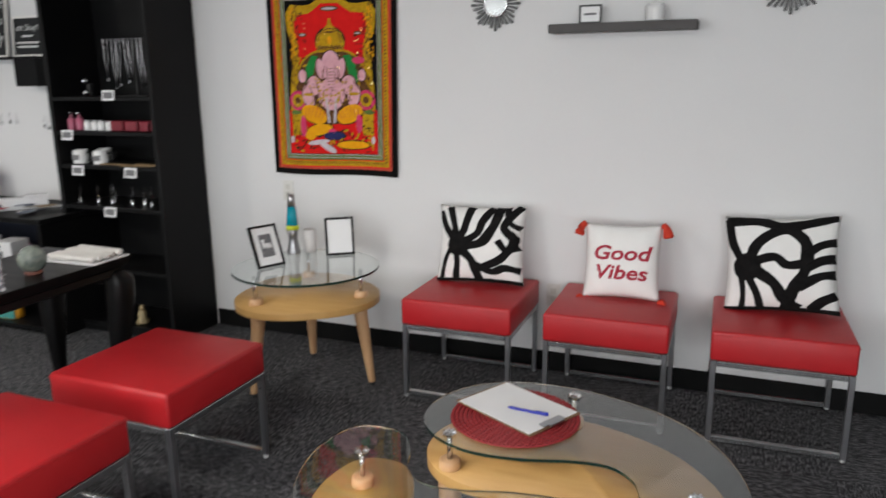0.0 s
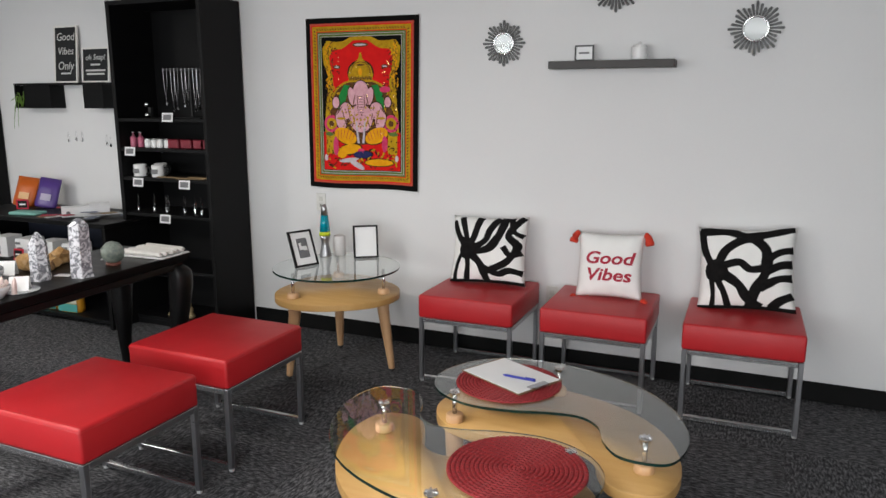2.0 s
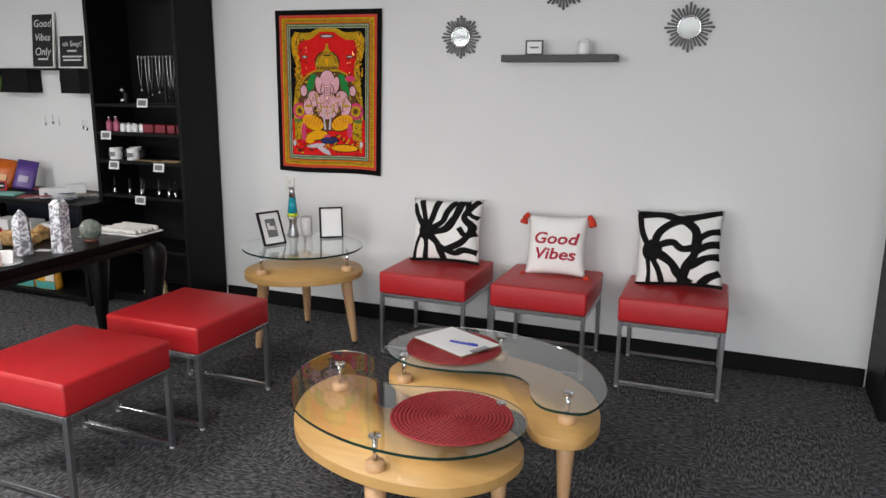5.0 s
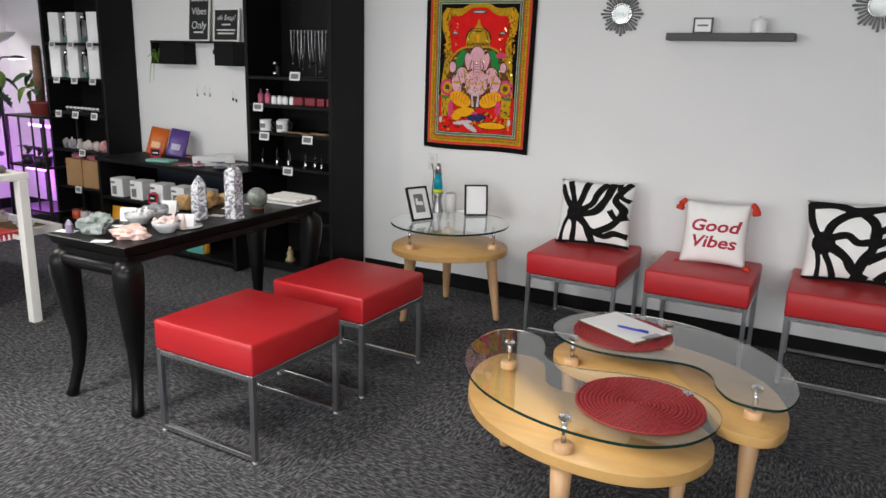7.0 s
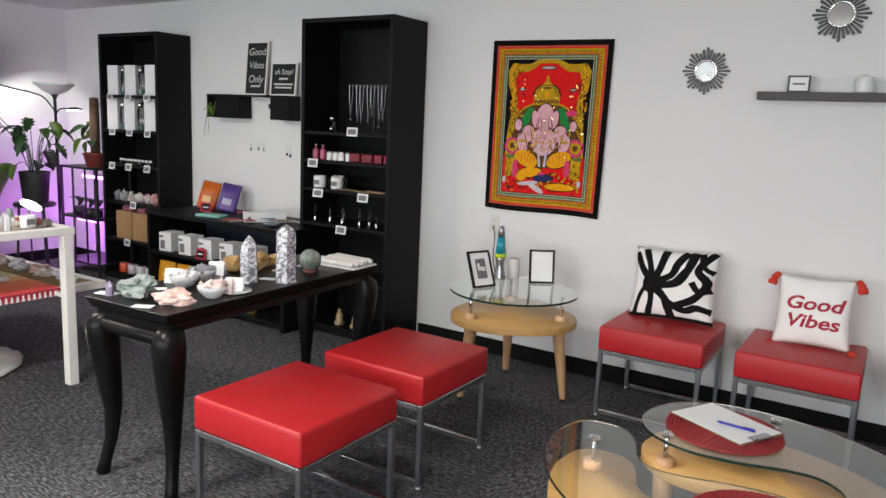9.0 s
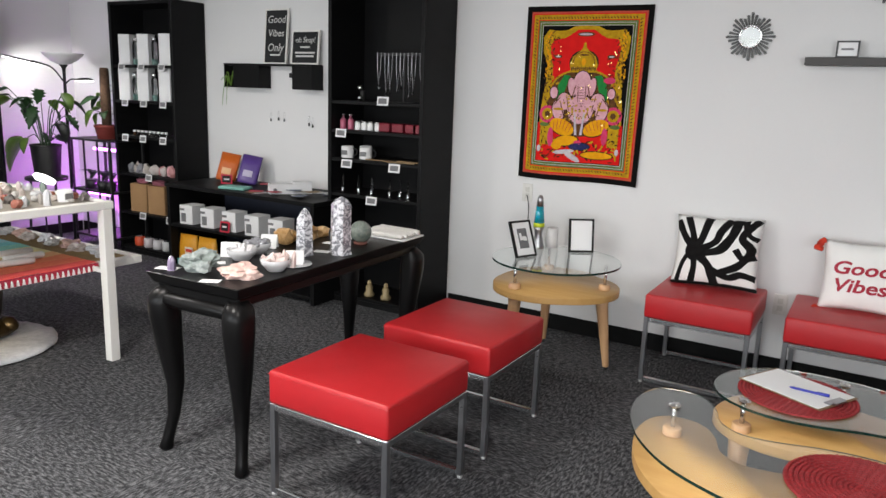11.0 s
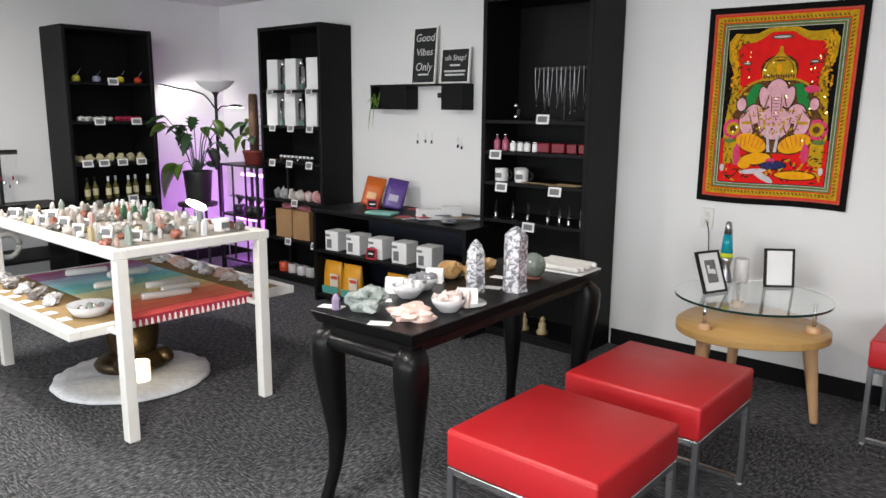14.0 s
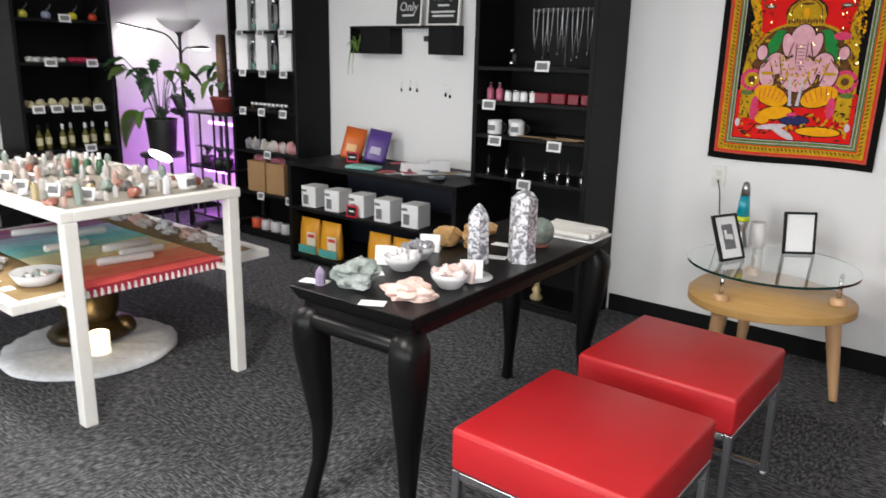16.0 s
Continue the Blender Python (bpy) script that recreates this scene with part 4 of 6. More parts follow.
solid("lamp_cable", tube(curve_line([Vector(q) for q in ((-1.93, 3.40, 0.593), (-1.99, 3.47, 0.60), (-2.08, 3.6, 0.66), (-2.125, 3.69, 0.77), (-2.145, 3.697, 0.84))], 6), 0.003), INK, "black cable from lamp to outlet", "cable", smooth=True)
solid("white_candle", lathe([(0.034, 0), (0.036, 0.003), (0.0355, 0.115), (0.03, 0.119), (0.027, 0.112), (0.0, 0.111)], 28), tint("wax_white", (0.78, 0.76, 0.75), 0.45), "plain white pillar candle on glass table", "candle", -1.845, 3.43, ZG, smooth=True)


# ---- two-piece coffee table ----
HALF = [(-0.47, 0.115), (-0.545, 0.085), (-0.578, -0.04), (-0.56, -0.18), (-0.485, -0.345), (-0.35, -0.485), (-0.16, -0.575), (0.03, -0.605), (0.20, -0.58), (0.32, -0.49), (0.38, -0.36), (0.375, -0.235), (0.30, -0.13), (0.17, -0.075), (0.02, -0.085), (-0.12, -0.125), (-0.22, -0.13), (-0.29, -0.075), (-0.325, 0.02), (-0.385, 0.10)]


def coffee_half(rz):
    c = thing("coffee_table", "curved coffee table half with glass over beech shelf", "coffee table", -0.272, 1.92, 0, rz, "interlocking coffee table halves")
    zw, zg = 0.342, 0.450
    line = [(q[0], q[1]) for q in curve_loop([Vector((a, b, 0)) for a, b in HALF], 6)]
    line = [(x * 0.98, y * 0.98) for x, y in line]
    part("wood_shelf", prism([(x * 0.972, y * 0.972) for x, y in line], zw - 0.036, zw, 0.006), BEECH, c, "beech veneer shelf", True)
    for x, y in ((-0.035, -0.525), (-0.44, -0.04), (0.25, -0.145)):
        leg = part("leg", loft([(x, y, 0.018, 0.019, 0.019), (x, y, 0.03, 0.021, 0.021), (x, y, 0.18, 0.03, 0.03), (x, y, zw - 0.0365, 0.036, 0.036)], 20), BEECHLEG, c, "", True)
        part("foot", lathe([(0.012, 0), (0.014, 0.005), (0.01, 0.018)], 12), METAL, leg, "", True, pose(x, y, 0))
        part("wood_collar", lathe([(0.031, zw + 0.0005), (0.032, zw + 0.004), (0.0315, zw + 0.026), (0.028, zw + 0.029)], 22), BEECHLEG, c, "", True, pose(x, y, 0))
        part("post", lathe([(0.0085, zw + 0.029), (0.0085, zg - 0.0105)], 14), SHINY, c, "polished steel post", True, pose(x, y, 0))
        part("cap_bolt", merged(lathe([(0.02, zg + 0.0005), (0.021, zg + 0.004), (0.012, zg + 0.009)], 18), *[moved(box(-0.019, 0.019, -0.003, 0.003, zg + 0.006, zg + 0.0115, 0.001), pose(0, 0, 0, 0, 0, 60 * k)) for k in range(3)]), SHINY, c, "polished steel screw cap", False, pose(x, y, 0))
    g = part("glass_top", prism(line, zg - 0.010, zg), GLASS, c, "clear glass top")
    g.visible_shadow = False
    part("glass_edge", strip([(x * 1.0012, y * 1.0012) for x, y in line], zg - 0.0095, zg - 0.0005), RIM, g, "dark green glass edge", True)
    return c


coffee_half(0)
coffee_half(180)


def placemat(x, y, r, label):
    """A mat of braided coils, one inside the other."""
    c = thing("placemat", label, "placemat", x, y, 0.4505, 0, "round placemats")
    n = 15
    part("backing", lathe([(r - 0.002, 0), (r, 0.0015), (r - 0.002, 0.003)], 72), MAT, c)
    for i in range(n):
        r0, r1 = r * i / n, r * (i + 1) / n
        seg = max(16, 12 * (i + 1))
        bm = lathe([(max(r0, 0.0008), 0.0031), (r0 + (r1 - r0) * 0.25, 0.0066), (r0 + (r1 - r0) * 0.72, 0.0066), (r1 - 0.0006, 0.0031)], seg, False)
        for v in bm.verts:
            if v.co.z > 0.005:
                v.co.z += 0.0017 * math.sin(math.atan2(v.co.y, v.co.x) * seg / 3 + i)
        part("coil", bm, MAT, c)
    return c


placemat(-0.14, 1.618, 0.203, "round dark red woven placemat on glass table")
placemat(-0.375, 2.236, 0.197, "round dark red woven placemat under a clipboard")
cb = thing("clipboard", "clipboard with blank white paper and metal clip", "clipboard", -0.378, 2.281, 0.4595, -27.5)
part("board", box(-0.165, 0.155, -0.113, 0.113, 0, 0.003, 0.001), tint("hardboard", (0.25, 0.14, 0.07), 0.6), cb)
part("paper", box(-0.155, 0.145, -0.108, 0.108, 0.0032, 0.0045), PAPER, cb)
part("clip", merged(box(0.125, 0.15, -0.045, 0.045, 0.005, 0.009, 0.001), box(0.146, 0.162, -0.03, 0.03, 0.005, 0.013, 0.002)), CHROME, cb, "steel clip")
pen = thing("pen", "blue ballpoint pen lying on the paper", "pen", -0.335, 2.253, 0.469, -5)
part("barrel", moved(lathe([(0.002, -0.07), (0.0045, -0.058), (0.0045, 0.05), (0.004, 0.06)], 12), pose(0, 0, 0, 0, 90)), tint("blue_plastic", (0.02, 0.03, 0.35), 0.3), pen, "", True)
part("pocket_clip", box(0.02, 0.06, -0.0015, 0.0015, 0.005, 0.007), tint("blue_cap", (0.02, 0.03, 0.3), 0.3), pen)


# ---- black console table with curved legs ----
def console():
    c = thing("console_table", "long black lacquered table with curved cabriole legs", "table")
    c.matrix_basis = pose(-2.378, 1.893, 0, 0, 0, 2.6) @ Matrix.Diagonal((1, 1, 0.98, 1))
    hx, hy = 0.24, 0.652
    top = box(-hx, hx, -hy, hy, 0.715, 0.76, 0.003)
    for v in top.verts:
        if v.co.z < 0.735:
            v.co.x *= 1 - 0.018 / hx
            v.co.y *= 1 - 0.018 / hy
    part("tabletop", top, LACQUER, c, "black bevelled top")
    part("apron", box(-hx + 0.03, hx - 0.03, -hy + 0.03, hy - 0.03, 0.675, 0.7145, 0.006), LACQUER, c)
    for b in (-1, 1):
        part("end_rail", moved(lathe([(0.026, -0.17), (0.03, -0.16), (0.03, 0.16), (0.026, 0.17)], 16), pose(0, b * (hy - 0.032), 0.652, 0, 90)), LACQUER, c, "rounded end rail", True)
    for a in (-1, 1):
        for b in (-1, 1):
            rows = []
            for z, off, r in ((0.0, 0.012, 0.023), (0.012, 0.014, 0.027), (0.05, 0.006, 0.023), (0.15, -0.014, 0.024), (0.28, -0.022, 0.033), (0.40, -0.014, 0.044), (0.50, -0.006, 0.052), (0.58, 0.0, 0.058), (0.635, 0.002, 0.058), (0.665, 0.0, 0.055), (0.685, -0.008, 0.045), (0.70, -0.014, 0.032)):
                rows.append((a * (hx - 0.045 + off * 0.8), b * (hy - 0.045 + off), z, r * 0.92, r))
            part("leg", loft(rows, 16, 2.8), LACQUER, c, "curved cabriole leg", True)
    return c


console()


# ---- white display table, lower shelf, rainbow runner ----
def display_table():
    c = thing("display_table", "white metal display table with a wider lower shelf", "table", -4.322, 1.392, 0)
    x0, x1, y0, y1, zt = -0.755, 0.755, -0.39, 0.385, 0.853
    for a in (x0, x1 - 0.052):
        for b in (y0 + 0.012, y1 - 0.064):
            part("leg", box(a, a + 0.052, b, b + 0.052, 0, zt - 0.0405, 0.003), WHITE, c)
    part("rim", merged(box(x0, x1, y0, y0 + 0.05, zt - 0.04, zt, 0.003), box(x0, x1, y1 - 0.05, y1, zt - 0.04, zt, 0.003), box(x0, x0 + 0.05, y0 + 0.05, y1 - 0.05, zt - 0.04, zt, 0.003), box(x1 - 0.05, x1, y0 + 0.05, y1 - 0.05, zt - 0.04, zt, 0.003)), WHITE, c, "white painted rim")
    part("inset_top", box(x0 + 0.05, x1 - 0.05, y0 + 0.05, y1 - 0.05, zt - 0.03, zt - 0.006), shade("grey_wood", (0.30, 0.27, 0.23), (0.20, 0.18, 0.15), 0.7, scale=5, bump=0.3), c, "grey weathered inset")
    s0, s1, t0, t1, zs = -0.72, 0.60, -0.53, 0.645, 0.502
    part("lower_rim", merged(box(s0, s1, t0, t0 + 0.05, zs - 0.04, zs, 0.003), box(s0, s1, t1 - 0.05, t1, zs - 0.04, zs, 0.003), box(s0, s0 + 0.05, t0 + 0.05, t1 - 0.05, zs - 0.04, zs, 0.003), box(s1 - 0.05, s1, t0 + 0.05, t1 - 0.05, zs - 0.04, zs, 0.003)), WHITE, c, "white painted rim")
    part("lower_inset", box(s0 + 0.05, s1 - 0.05, t0 + 0.05, t1 - 0.05, zs - 0.03, zs - 0.006), TAN, c, "tan woven inset")
    for y in (-0.352, 0.347):
        part("bracket", box(s1 + 0.0, x1 - 0.052, y - 0.012, y + 0.012, zs - 0.03, zs - 0.01), WHITE, c)
        part("bracket", box(x0 + 0.01, s0, y - 0.012, y + 0.012, zs - 0.03, zs - 0.01), WHITE, c)


display_table()


def runner():
    c = thing("table_runner", "rainbow striped cloth runner with red tasselled edge", "table runner", -4.322, 1.392, 0.5035)
    cols = [(0.66, 0.06, 0.05), (0.82, 0.15, 0.07), (0.84, 0.21, 0.09), (0.84, 0.40, 0.18), (0.78, 0.60, 0.30), (0.66, 0.62, 0.36), (0.24, 0.56, 0.48), (0.18, 0.54, 0.56), (0.30, 0.56, 0.62), (0.34, 0.44, 0.56), (0.30, 0.14, 0.28), (0.30, 0.06, 0.18)]
    x, w = 0.605, 0.105
    for k, col in enumerate(cols):
        bm = bmesh.new()
        bmesh.ops.create_grid(bm, x_segments=8, y_segments=26, size=1)
        for v in bm.verts:
            px, py = x - w * (0.5 - v.co.x / 2), v.co.y * 0.315 + 0.06
            v.co = Vector((px, py, 0.004 + 0.004 * noise.noise(Vector((px * 9, py * 9, 1)))))
        part("band", bm, shade("runner_%d" % k, col, tuple(min(1, q * 1.5 + 0.04) for q in col), 0.9, scale=34, bump=0.5, fine=200, stretch=(4, 1, 1)), c, "", True)
        x -= w
    bm = bmesh.new()
    bmesh.ops.create_grid(bm, x_segments=4, y_segments=26, size=1)
    for v in bm.verts:
        v.co = Vector((0.6065 + 0.003 * noise.noise(Vector((v.co.x, v.co.y * 8, 0))), v.co.y * 0.315 + 0.06, 0.004 - (1 - v.co.x) * 0.014))
    part("hem", bm, REDTHREAD, c, "crimson hem", True)
    for i in range(44):
        y = -0.25 + 0.0142 * i
        part("tassel", loft([(0.6085, y, -0.006, 0.002, 0.002), (0.6105, y, -0.012, 0.004, 0.0055), (0.6105, y, -0.036, 0.0045, 0.006)], 6), REDTHREAD if i % 2 else COTTON, c)


runner()


# ---- under the white table ----
bm = lathe([(0.375, 0.0), (0.40, 0.012), (0.39, 0.028), (0.32, 0.034), (0.16, 0.034), (0.02, 0.035)], 90, True, lambda a, z: 1 + 0.03 * noise.noise(Vector((math.cos(a) * 5, math.sin(a) * 5, z * 60))))
for v in bm.verts:
    v.co.z += 0.009 * noise.noise(v.co * 30) if v.co.z > 0.02 else 0
solid("rug", bm, FUR, "round fluffy white fleece rug on carpet", "rug", -4.325, 1.41, 0, smooth=True)
figure = merged(
    moved(lathe([(0.12, 0.0), (0.175, 0.02), (0.185, 0.05), (0.16, 0.08), (0.12, 0.1)], 28), Matrix.Diagonal((0.95, 1.12, 1, 1))),
    moved(lathe([(0.10, 0.07), (0.125, 0.14), (0.135, 0.24), (0.12, 0.31), (0.07, 0.355), (0.045, 0.37)], 28), Matrix.Diagonal((0.9, 1.08, 1, 1))),
    moved(rock(0.06, 0.045, 0.05, 0.1, 2), pose(0.11, -0.12, 0.03)), moved(rock(0.06, 0.045, 0.05, 0.1, 3), pose(0.11, 0.12, 0.03)),
    moved(lathe([(0.03, 0.36), (0.05, 0.38), (0.055, 0.41), (0.04, 0.44)], 20), pose(0, 0, 0)))
solid("statue", figure, BRONZE, "dark bronze seated statue on white rug", "statue", -4.385, 1.45, 0.036, smooth=True)
lan = thing("lantern", "small glowing white candle lantern on rug", "lantern", -4.172, 1.38, 0.036)
part("shade", lathe([(0.045, 0), (0.047, 0.004), (0.047, 0.1), (0.04, 0.104), (0.036, 0.094), (0.0, 0.092)], 28), LANTERN, lan, "glowing white shade", True)
part("cap", lathe([(0.03, 0.0945), (0.028, 0.0965)], 24), GREYINK, lan)


# ---- wall shelf with chalk signs ----
c = thing("wall_cubby_shelf", "black wall shelf with two open cubbies", "shelf", -4.287, N - 0.001, 1.438)
part("board", box(-0.45, 0.45, -0.13, 0, 0.167, 0.18, 0.001), BLACK, c)
for x0, x1 in ((-0.45, -0.075), (0.26, 0.45)):
    part("cubby", merged(box(x0, x1, -0.125, 0, 0, 0.012), box(x0, x0 + 0.012, -0.125, 0, 0.012, 0.1665), box(x1 - 0.012, x1, -0.125, 0, 0.012, 0.1665), box(x0 + (0.1 if x0 < 0 else 0.012), x1 - 0.012, -0.124, -0.115, 0.012, 0.1665)), BLACK, c)
slab = tint("chalkboard", (0.016, 0.017, 0.018), 0.85)
chalk = tint("chalk", (0.72, 0.72, 0.70), 0.95)


def sign(x, w, h, label, lines, bars):
    q = thing("chalk_sign", label, "sign", x, N - 0.055, 1.6185, 0, "chalk signs", rx=-5)
    k = 0.012
    part("border", merged(box(-w / 2, w / 2, -0.006, 0.008, 0, k), box(-w / 2, w / 2, -0.006, 0.008, h - k, h), box(-w / 2, -w / 2 + k, -0.006, 0.008, k, h - k), box(w / 2 - k, w / 2, -0.006, 0.008, k, h - k)), WHITE, q, "white wooden border")
    part("slate", box(-w / 2 + k, w / 2 - k, -0.002, 0.006, k, h - k), slab, q, "black chalkboard")
    for word, z, size in lines:
        part("lettering", moved(letters(word, size, 0.15, 0.0004), pose(0, -0.0042, z, 90)), chalk, q, "white chalk word")
    for z, bw in bars:
        part("print", box(-bw / 2, bw / 2, -0.0045, -0.0025, z - 0.006, z + 0.006), chalk, q, "white chalk line")
    return q


sign(-4.265, 0.235, 0.405, "tall chalkboard sign with white border on wall shelf", (("Good", 0.325, 0.078), ("Vibes", 0.225, 0.074), ("Only", 0.12, 0.082)), ((0.068, 0.10),))
sign(-3.97, 0.265, 0.245, "small chalkboard sign with white border on wall shelf", (("oh Snap!", 0.175, 0.055),), ((0.125, 0.09), (0.085, 0.19), (0.06, 0.17)))
solid("wall_gadget", box(-0.028, 0.028, -0.02, 0, -0.018, 0.018, 0.006, 2), METAL, "small black gadget on the wall under shelf", "gadget", -4.13, N - 0.001, 1.54)
# trailing air plant in the open cubby
pl = thing("air_plant", "small trailing green air plant in the cubby", "plant", -4.68, 3.60, 1.4515)
rnd = random.Random(11)
for i in range(11):
    a, l = rnd.uniform(0, 6.28), rnd.uniform(0.06, 0.13)
    up = rnd.uniform(0.02, 0.11)
    part("leaf", tube(curve_line([Vector((0, 0, 0.0)), Vector((0.3 * l * math.cos(a), -0.02 + 0.25 * l * math.sin(a), up)), Vector((0.55 * l * math.cos(a), -0.05 + 0.2 * l * math.sin(a), up - (0.03 if i % 3 else 0.2)))], 4), [0.004, 0.004, 0.004, 0.0035, 0.003, 0.003, 0.002, 0.002, 0.001], 5), LEAFLIGHT, pl, "", True)
# jewellery on wall hooks
for i, (x, z) in enumerate(((-4.36, 1.215), (-4.28, 1.225), (-4.22, 1.22), (-3.97, 1.20), (-3.935, 1.19))):
    j = thing("pendant", "small silver pendant hung on a wall hook", "jewellery", x, N - 0.006, z, 0, "pendants on the wall")
    part("chain", tube([(-0.012, 0, 0), (-0.006, 0, 0.03), (0, 0.003, 0.05), (0.006, 0, 0.03), (0.012, 0, 0)], 0.0011, 5), SHINY, j)
    part("charm", moved(crystal(0.008, 0.026, 5, 0.4, 0, i), pose(0, 0, -0.026)), SHINY, j)

# ---- on the low shelf unit ----
for x, col, dark, rz, lean in ((-4.665, (0.62, 0.13, 0.015), (0.75, 0.45, 0.2), 24, -18), (-4.43, (0.10, 0.05, 0.26), (0.45, 0.4, 0.55), 24, -18)):
    bag = thing("pouch", "%s stand-up foil pouch on black shelf unit" % ("orange" if dark[0] > 0.5 else "purple"), "pouch", x, 3.50, 0.7135, rz, rx=lean, ry=9)
    body = loft([(0, 0, 0, 0.072, 0.03), (0, 0, 0.02, 0.078, 0.032), (0, 0, 0.14, 0.078, 0.018), (0, 0, 0.225, 0.079, 0.003)], 16, 3.5)
    part("body", body, tint("pouch", col, 0.35), bag, "", True)
    part("print", box(-0.035, 0.04, -0.0335, -0.0315, 0.05, 0.10, 0.001), tint("pouch_print", dark, 0.5), bag, "pale printed patch")
rs = thing("sign_holder", "small red sign holder with black card", "sign", -4.535, 3.40, 0.7105, 22)
part("border", merged(box(-0.045, 0.045, -0.004, 0.004, 0, 0.01), box(-0.045, 0.045, -0.004, 0.004, 0.062, 0.072), box(-0.045, -0.035, -0.004, 0.004, 0.01, 0.062), box(0.035, 0.045, -0.004, 0.004, 0.01, 0.062)), tint("red_plastic", (0.55, 0.01, 0.04), 0.3), rs)
part("card", box(-0.035, 0.035, -0.001, 0.003, 0.01, 0.062), INK, rs)
part("print", box(-0.022, 0.022, -0.003, -0.0015, 0.03, 0.04), CARD, rs)
solid("cloth_pad", box(-0.11, 0.11, -0.06, 0.06, 0, 0.022, 0.009, 2), tint("mint", (0.22, 0.48, 0.42), 0.7), "mint green folded pad on shelf unit", "pad", -4.27, 3.24, 0.7105, 12, smooth=True)
bx = thing("white_box", "long white cardboard box with dark logo", "box", -3.845, 3.36, 0.7105, 52)
part("body", box(-0.15, 0.15, -0.045, 0.045, 0, 0.07, 0.003), CARD, bx)
part("flap", box(0.02, 0.15, -0.043, 0.043, 0.0705, 0.085, 0.003), CARD, bx)
part("logo", moved(lathe([(0.013, 0), (0.013, 0.0015)], 16), pose(-0.11, -0.0465, 0.03, 90)), GREYINK, bx, "dark round mark")
rnd = random.Random(4)
leafl = [tint("leaflet%d" % i, col, 0.6) for i, col in enumerate(((0.6, 0.6, 0.6), (0.3, 0.2, 0.1), (0.12, 0.14, 0.2), (0.5, 0.45, 0.4), (0.5, 0.05, 0.08), (0.75, 0.75, 0.75)))]
for i in range(17):
    solid("leaflet", box(-0.05, 0.05, -0.035, 0.035, 0, 0.002), leafl[i % 6], "loose printed leaflet on black shelf unit", "leaflet", rnd.uniform(-4.15, -3.55), rnd.uniform(3.19, 3.55), 0.7105 + 0.0022 * i, rnd.uniform(0, 180), "leaflets")
for i in range(5):
    b = thing("mug_box", "white printed mug gift box on shelf", "box", -4.74 + 0.232 * i, 3.235, 0.4005, 6, "white mug boxes")
    part("carton", box(-0.064, 0.064, -0.068, 0.068, 0, 0.146, 0.003), CARD, b)
    part("picture", box(-0.045, 0.0, -0.071, -0.069, 0.02, 0.085), GREYINK, b, "dark mug picture")
    part("print", box(-0.06, -0.015, -0.071, -0.069, 0.105, 0.122), GREYINK, b)
rs2 = thing("sign_holder", "small red sign holder with black card", "sign", -4.28, 3.137, 0.4005, 6, rx=-8)
part("border", box(-0.045, 0.045, -0.003, 0.003, 0, 0.08, 0.002), tint("red_plastic_b", (0.55, 0.01, 0.04), 0.3), rs2)
part("card", box(-0.033, 0.033, -0.0055, -0.0035, 0.012, 0.068), INK, rs2)
part("print", box(-0.02, 0.02, -0.0075, -0.006, 0.036, 0.046), CARD, rs2)
for i in range(4):
    b = thing("snack_bag", "yellow and teal printed foil bag on bottom shelf", "bag", -4.77 + 0.21 * i + (0.25 if i > 1 else 0), 3.22, 0.0605, 4, "yellow foil bags")
    part("body", loft([(0, 0, 0, 0.09, 0.045), (0, 0, 0.03, 0.092, 0.045), (0, 0, 0.17, 0.09, 0.03), (0, 0, 0.25, 0.088, 0.006)], 16, 3.6), tint("bag_yellow", (0.72, 0.33, 0.02), 0.4), b, "", True)
    part("band", box(-0.084, 0.084, -0.0475, -0.0455, 0.005, 0.06), tint("bag_teal", (0.08, 0.36, 0.33), 0.5), b, "teal band")
    part("label", box(0.0, 0.082, -0.0475, -0.0455, 0.065, 0.16), tint("bag_label", (0.76, 0.70, 0.58), 0.5), b)
    part("print", box(0.01, 0.074, -0.0495, -0.048, 0.122, 0.145), tint("bag_red", (0.6, 0.05, 0.03), 0.5), b)


# ---- in the jewellery bookcase ----


def mug(x, y, z, rz):
    m = thing("mug", "white enamel mug with dark print on black shelf", "mug", x, y, z, rz, "white mugs")
    part("cup", lathe([(0.040, 0), (0.042, 0.004), (0.042, 0.085), (0.039, 0.087), (0.038, 0.082), (0.037, 0.01), (0.0, 0.009)], 24, False), CERAMIC, m, "", True)
    part("handle", tube(curve_line([Vector((0.041, 0, 0.07)), Vector((0.066, 0, 0.064)), Vector((0.068, 0, 0.035)), Vector((0.041, 0, 0.02))], 5), 0.006, 8), INK, m, "black handle", True)
    part("print", moved(box(-0.022, 0.022, -0.001, 0.001, 0.03, 0.06), pose(-0.006, -0.043, 0)), GREYINK, m)


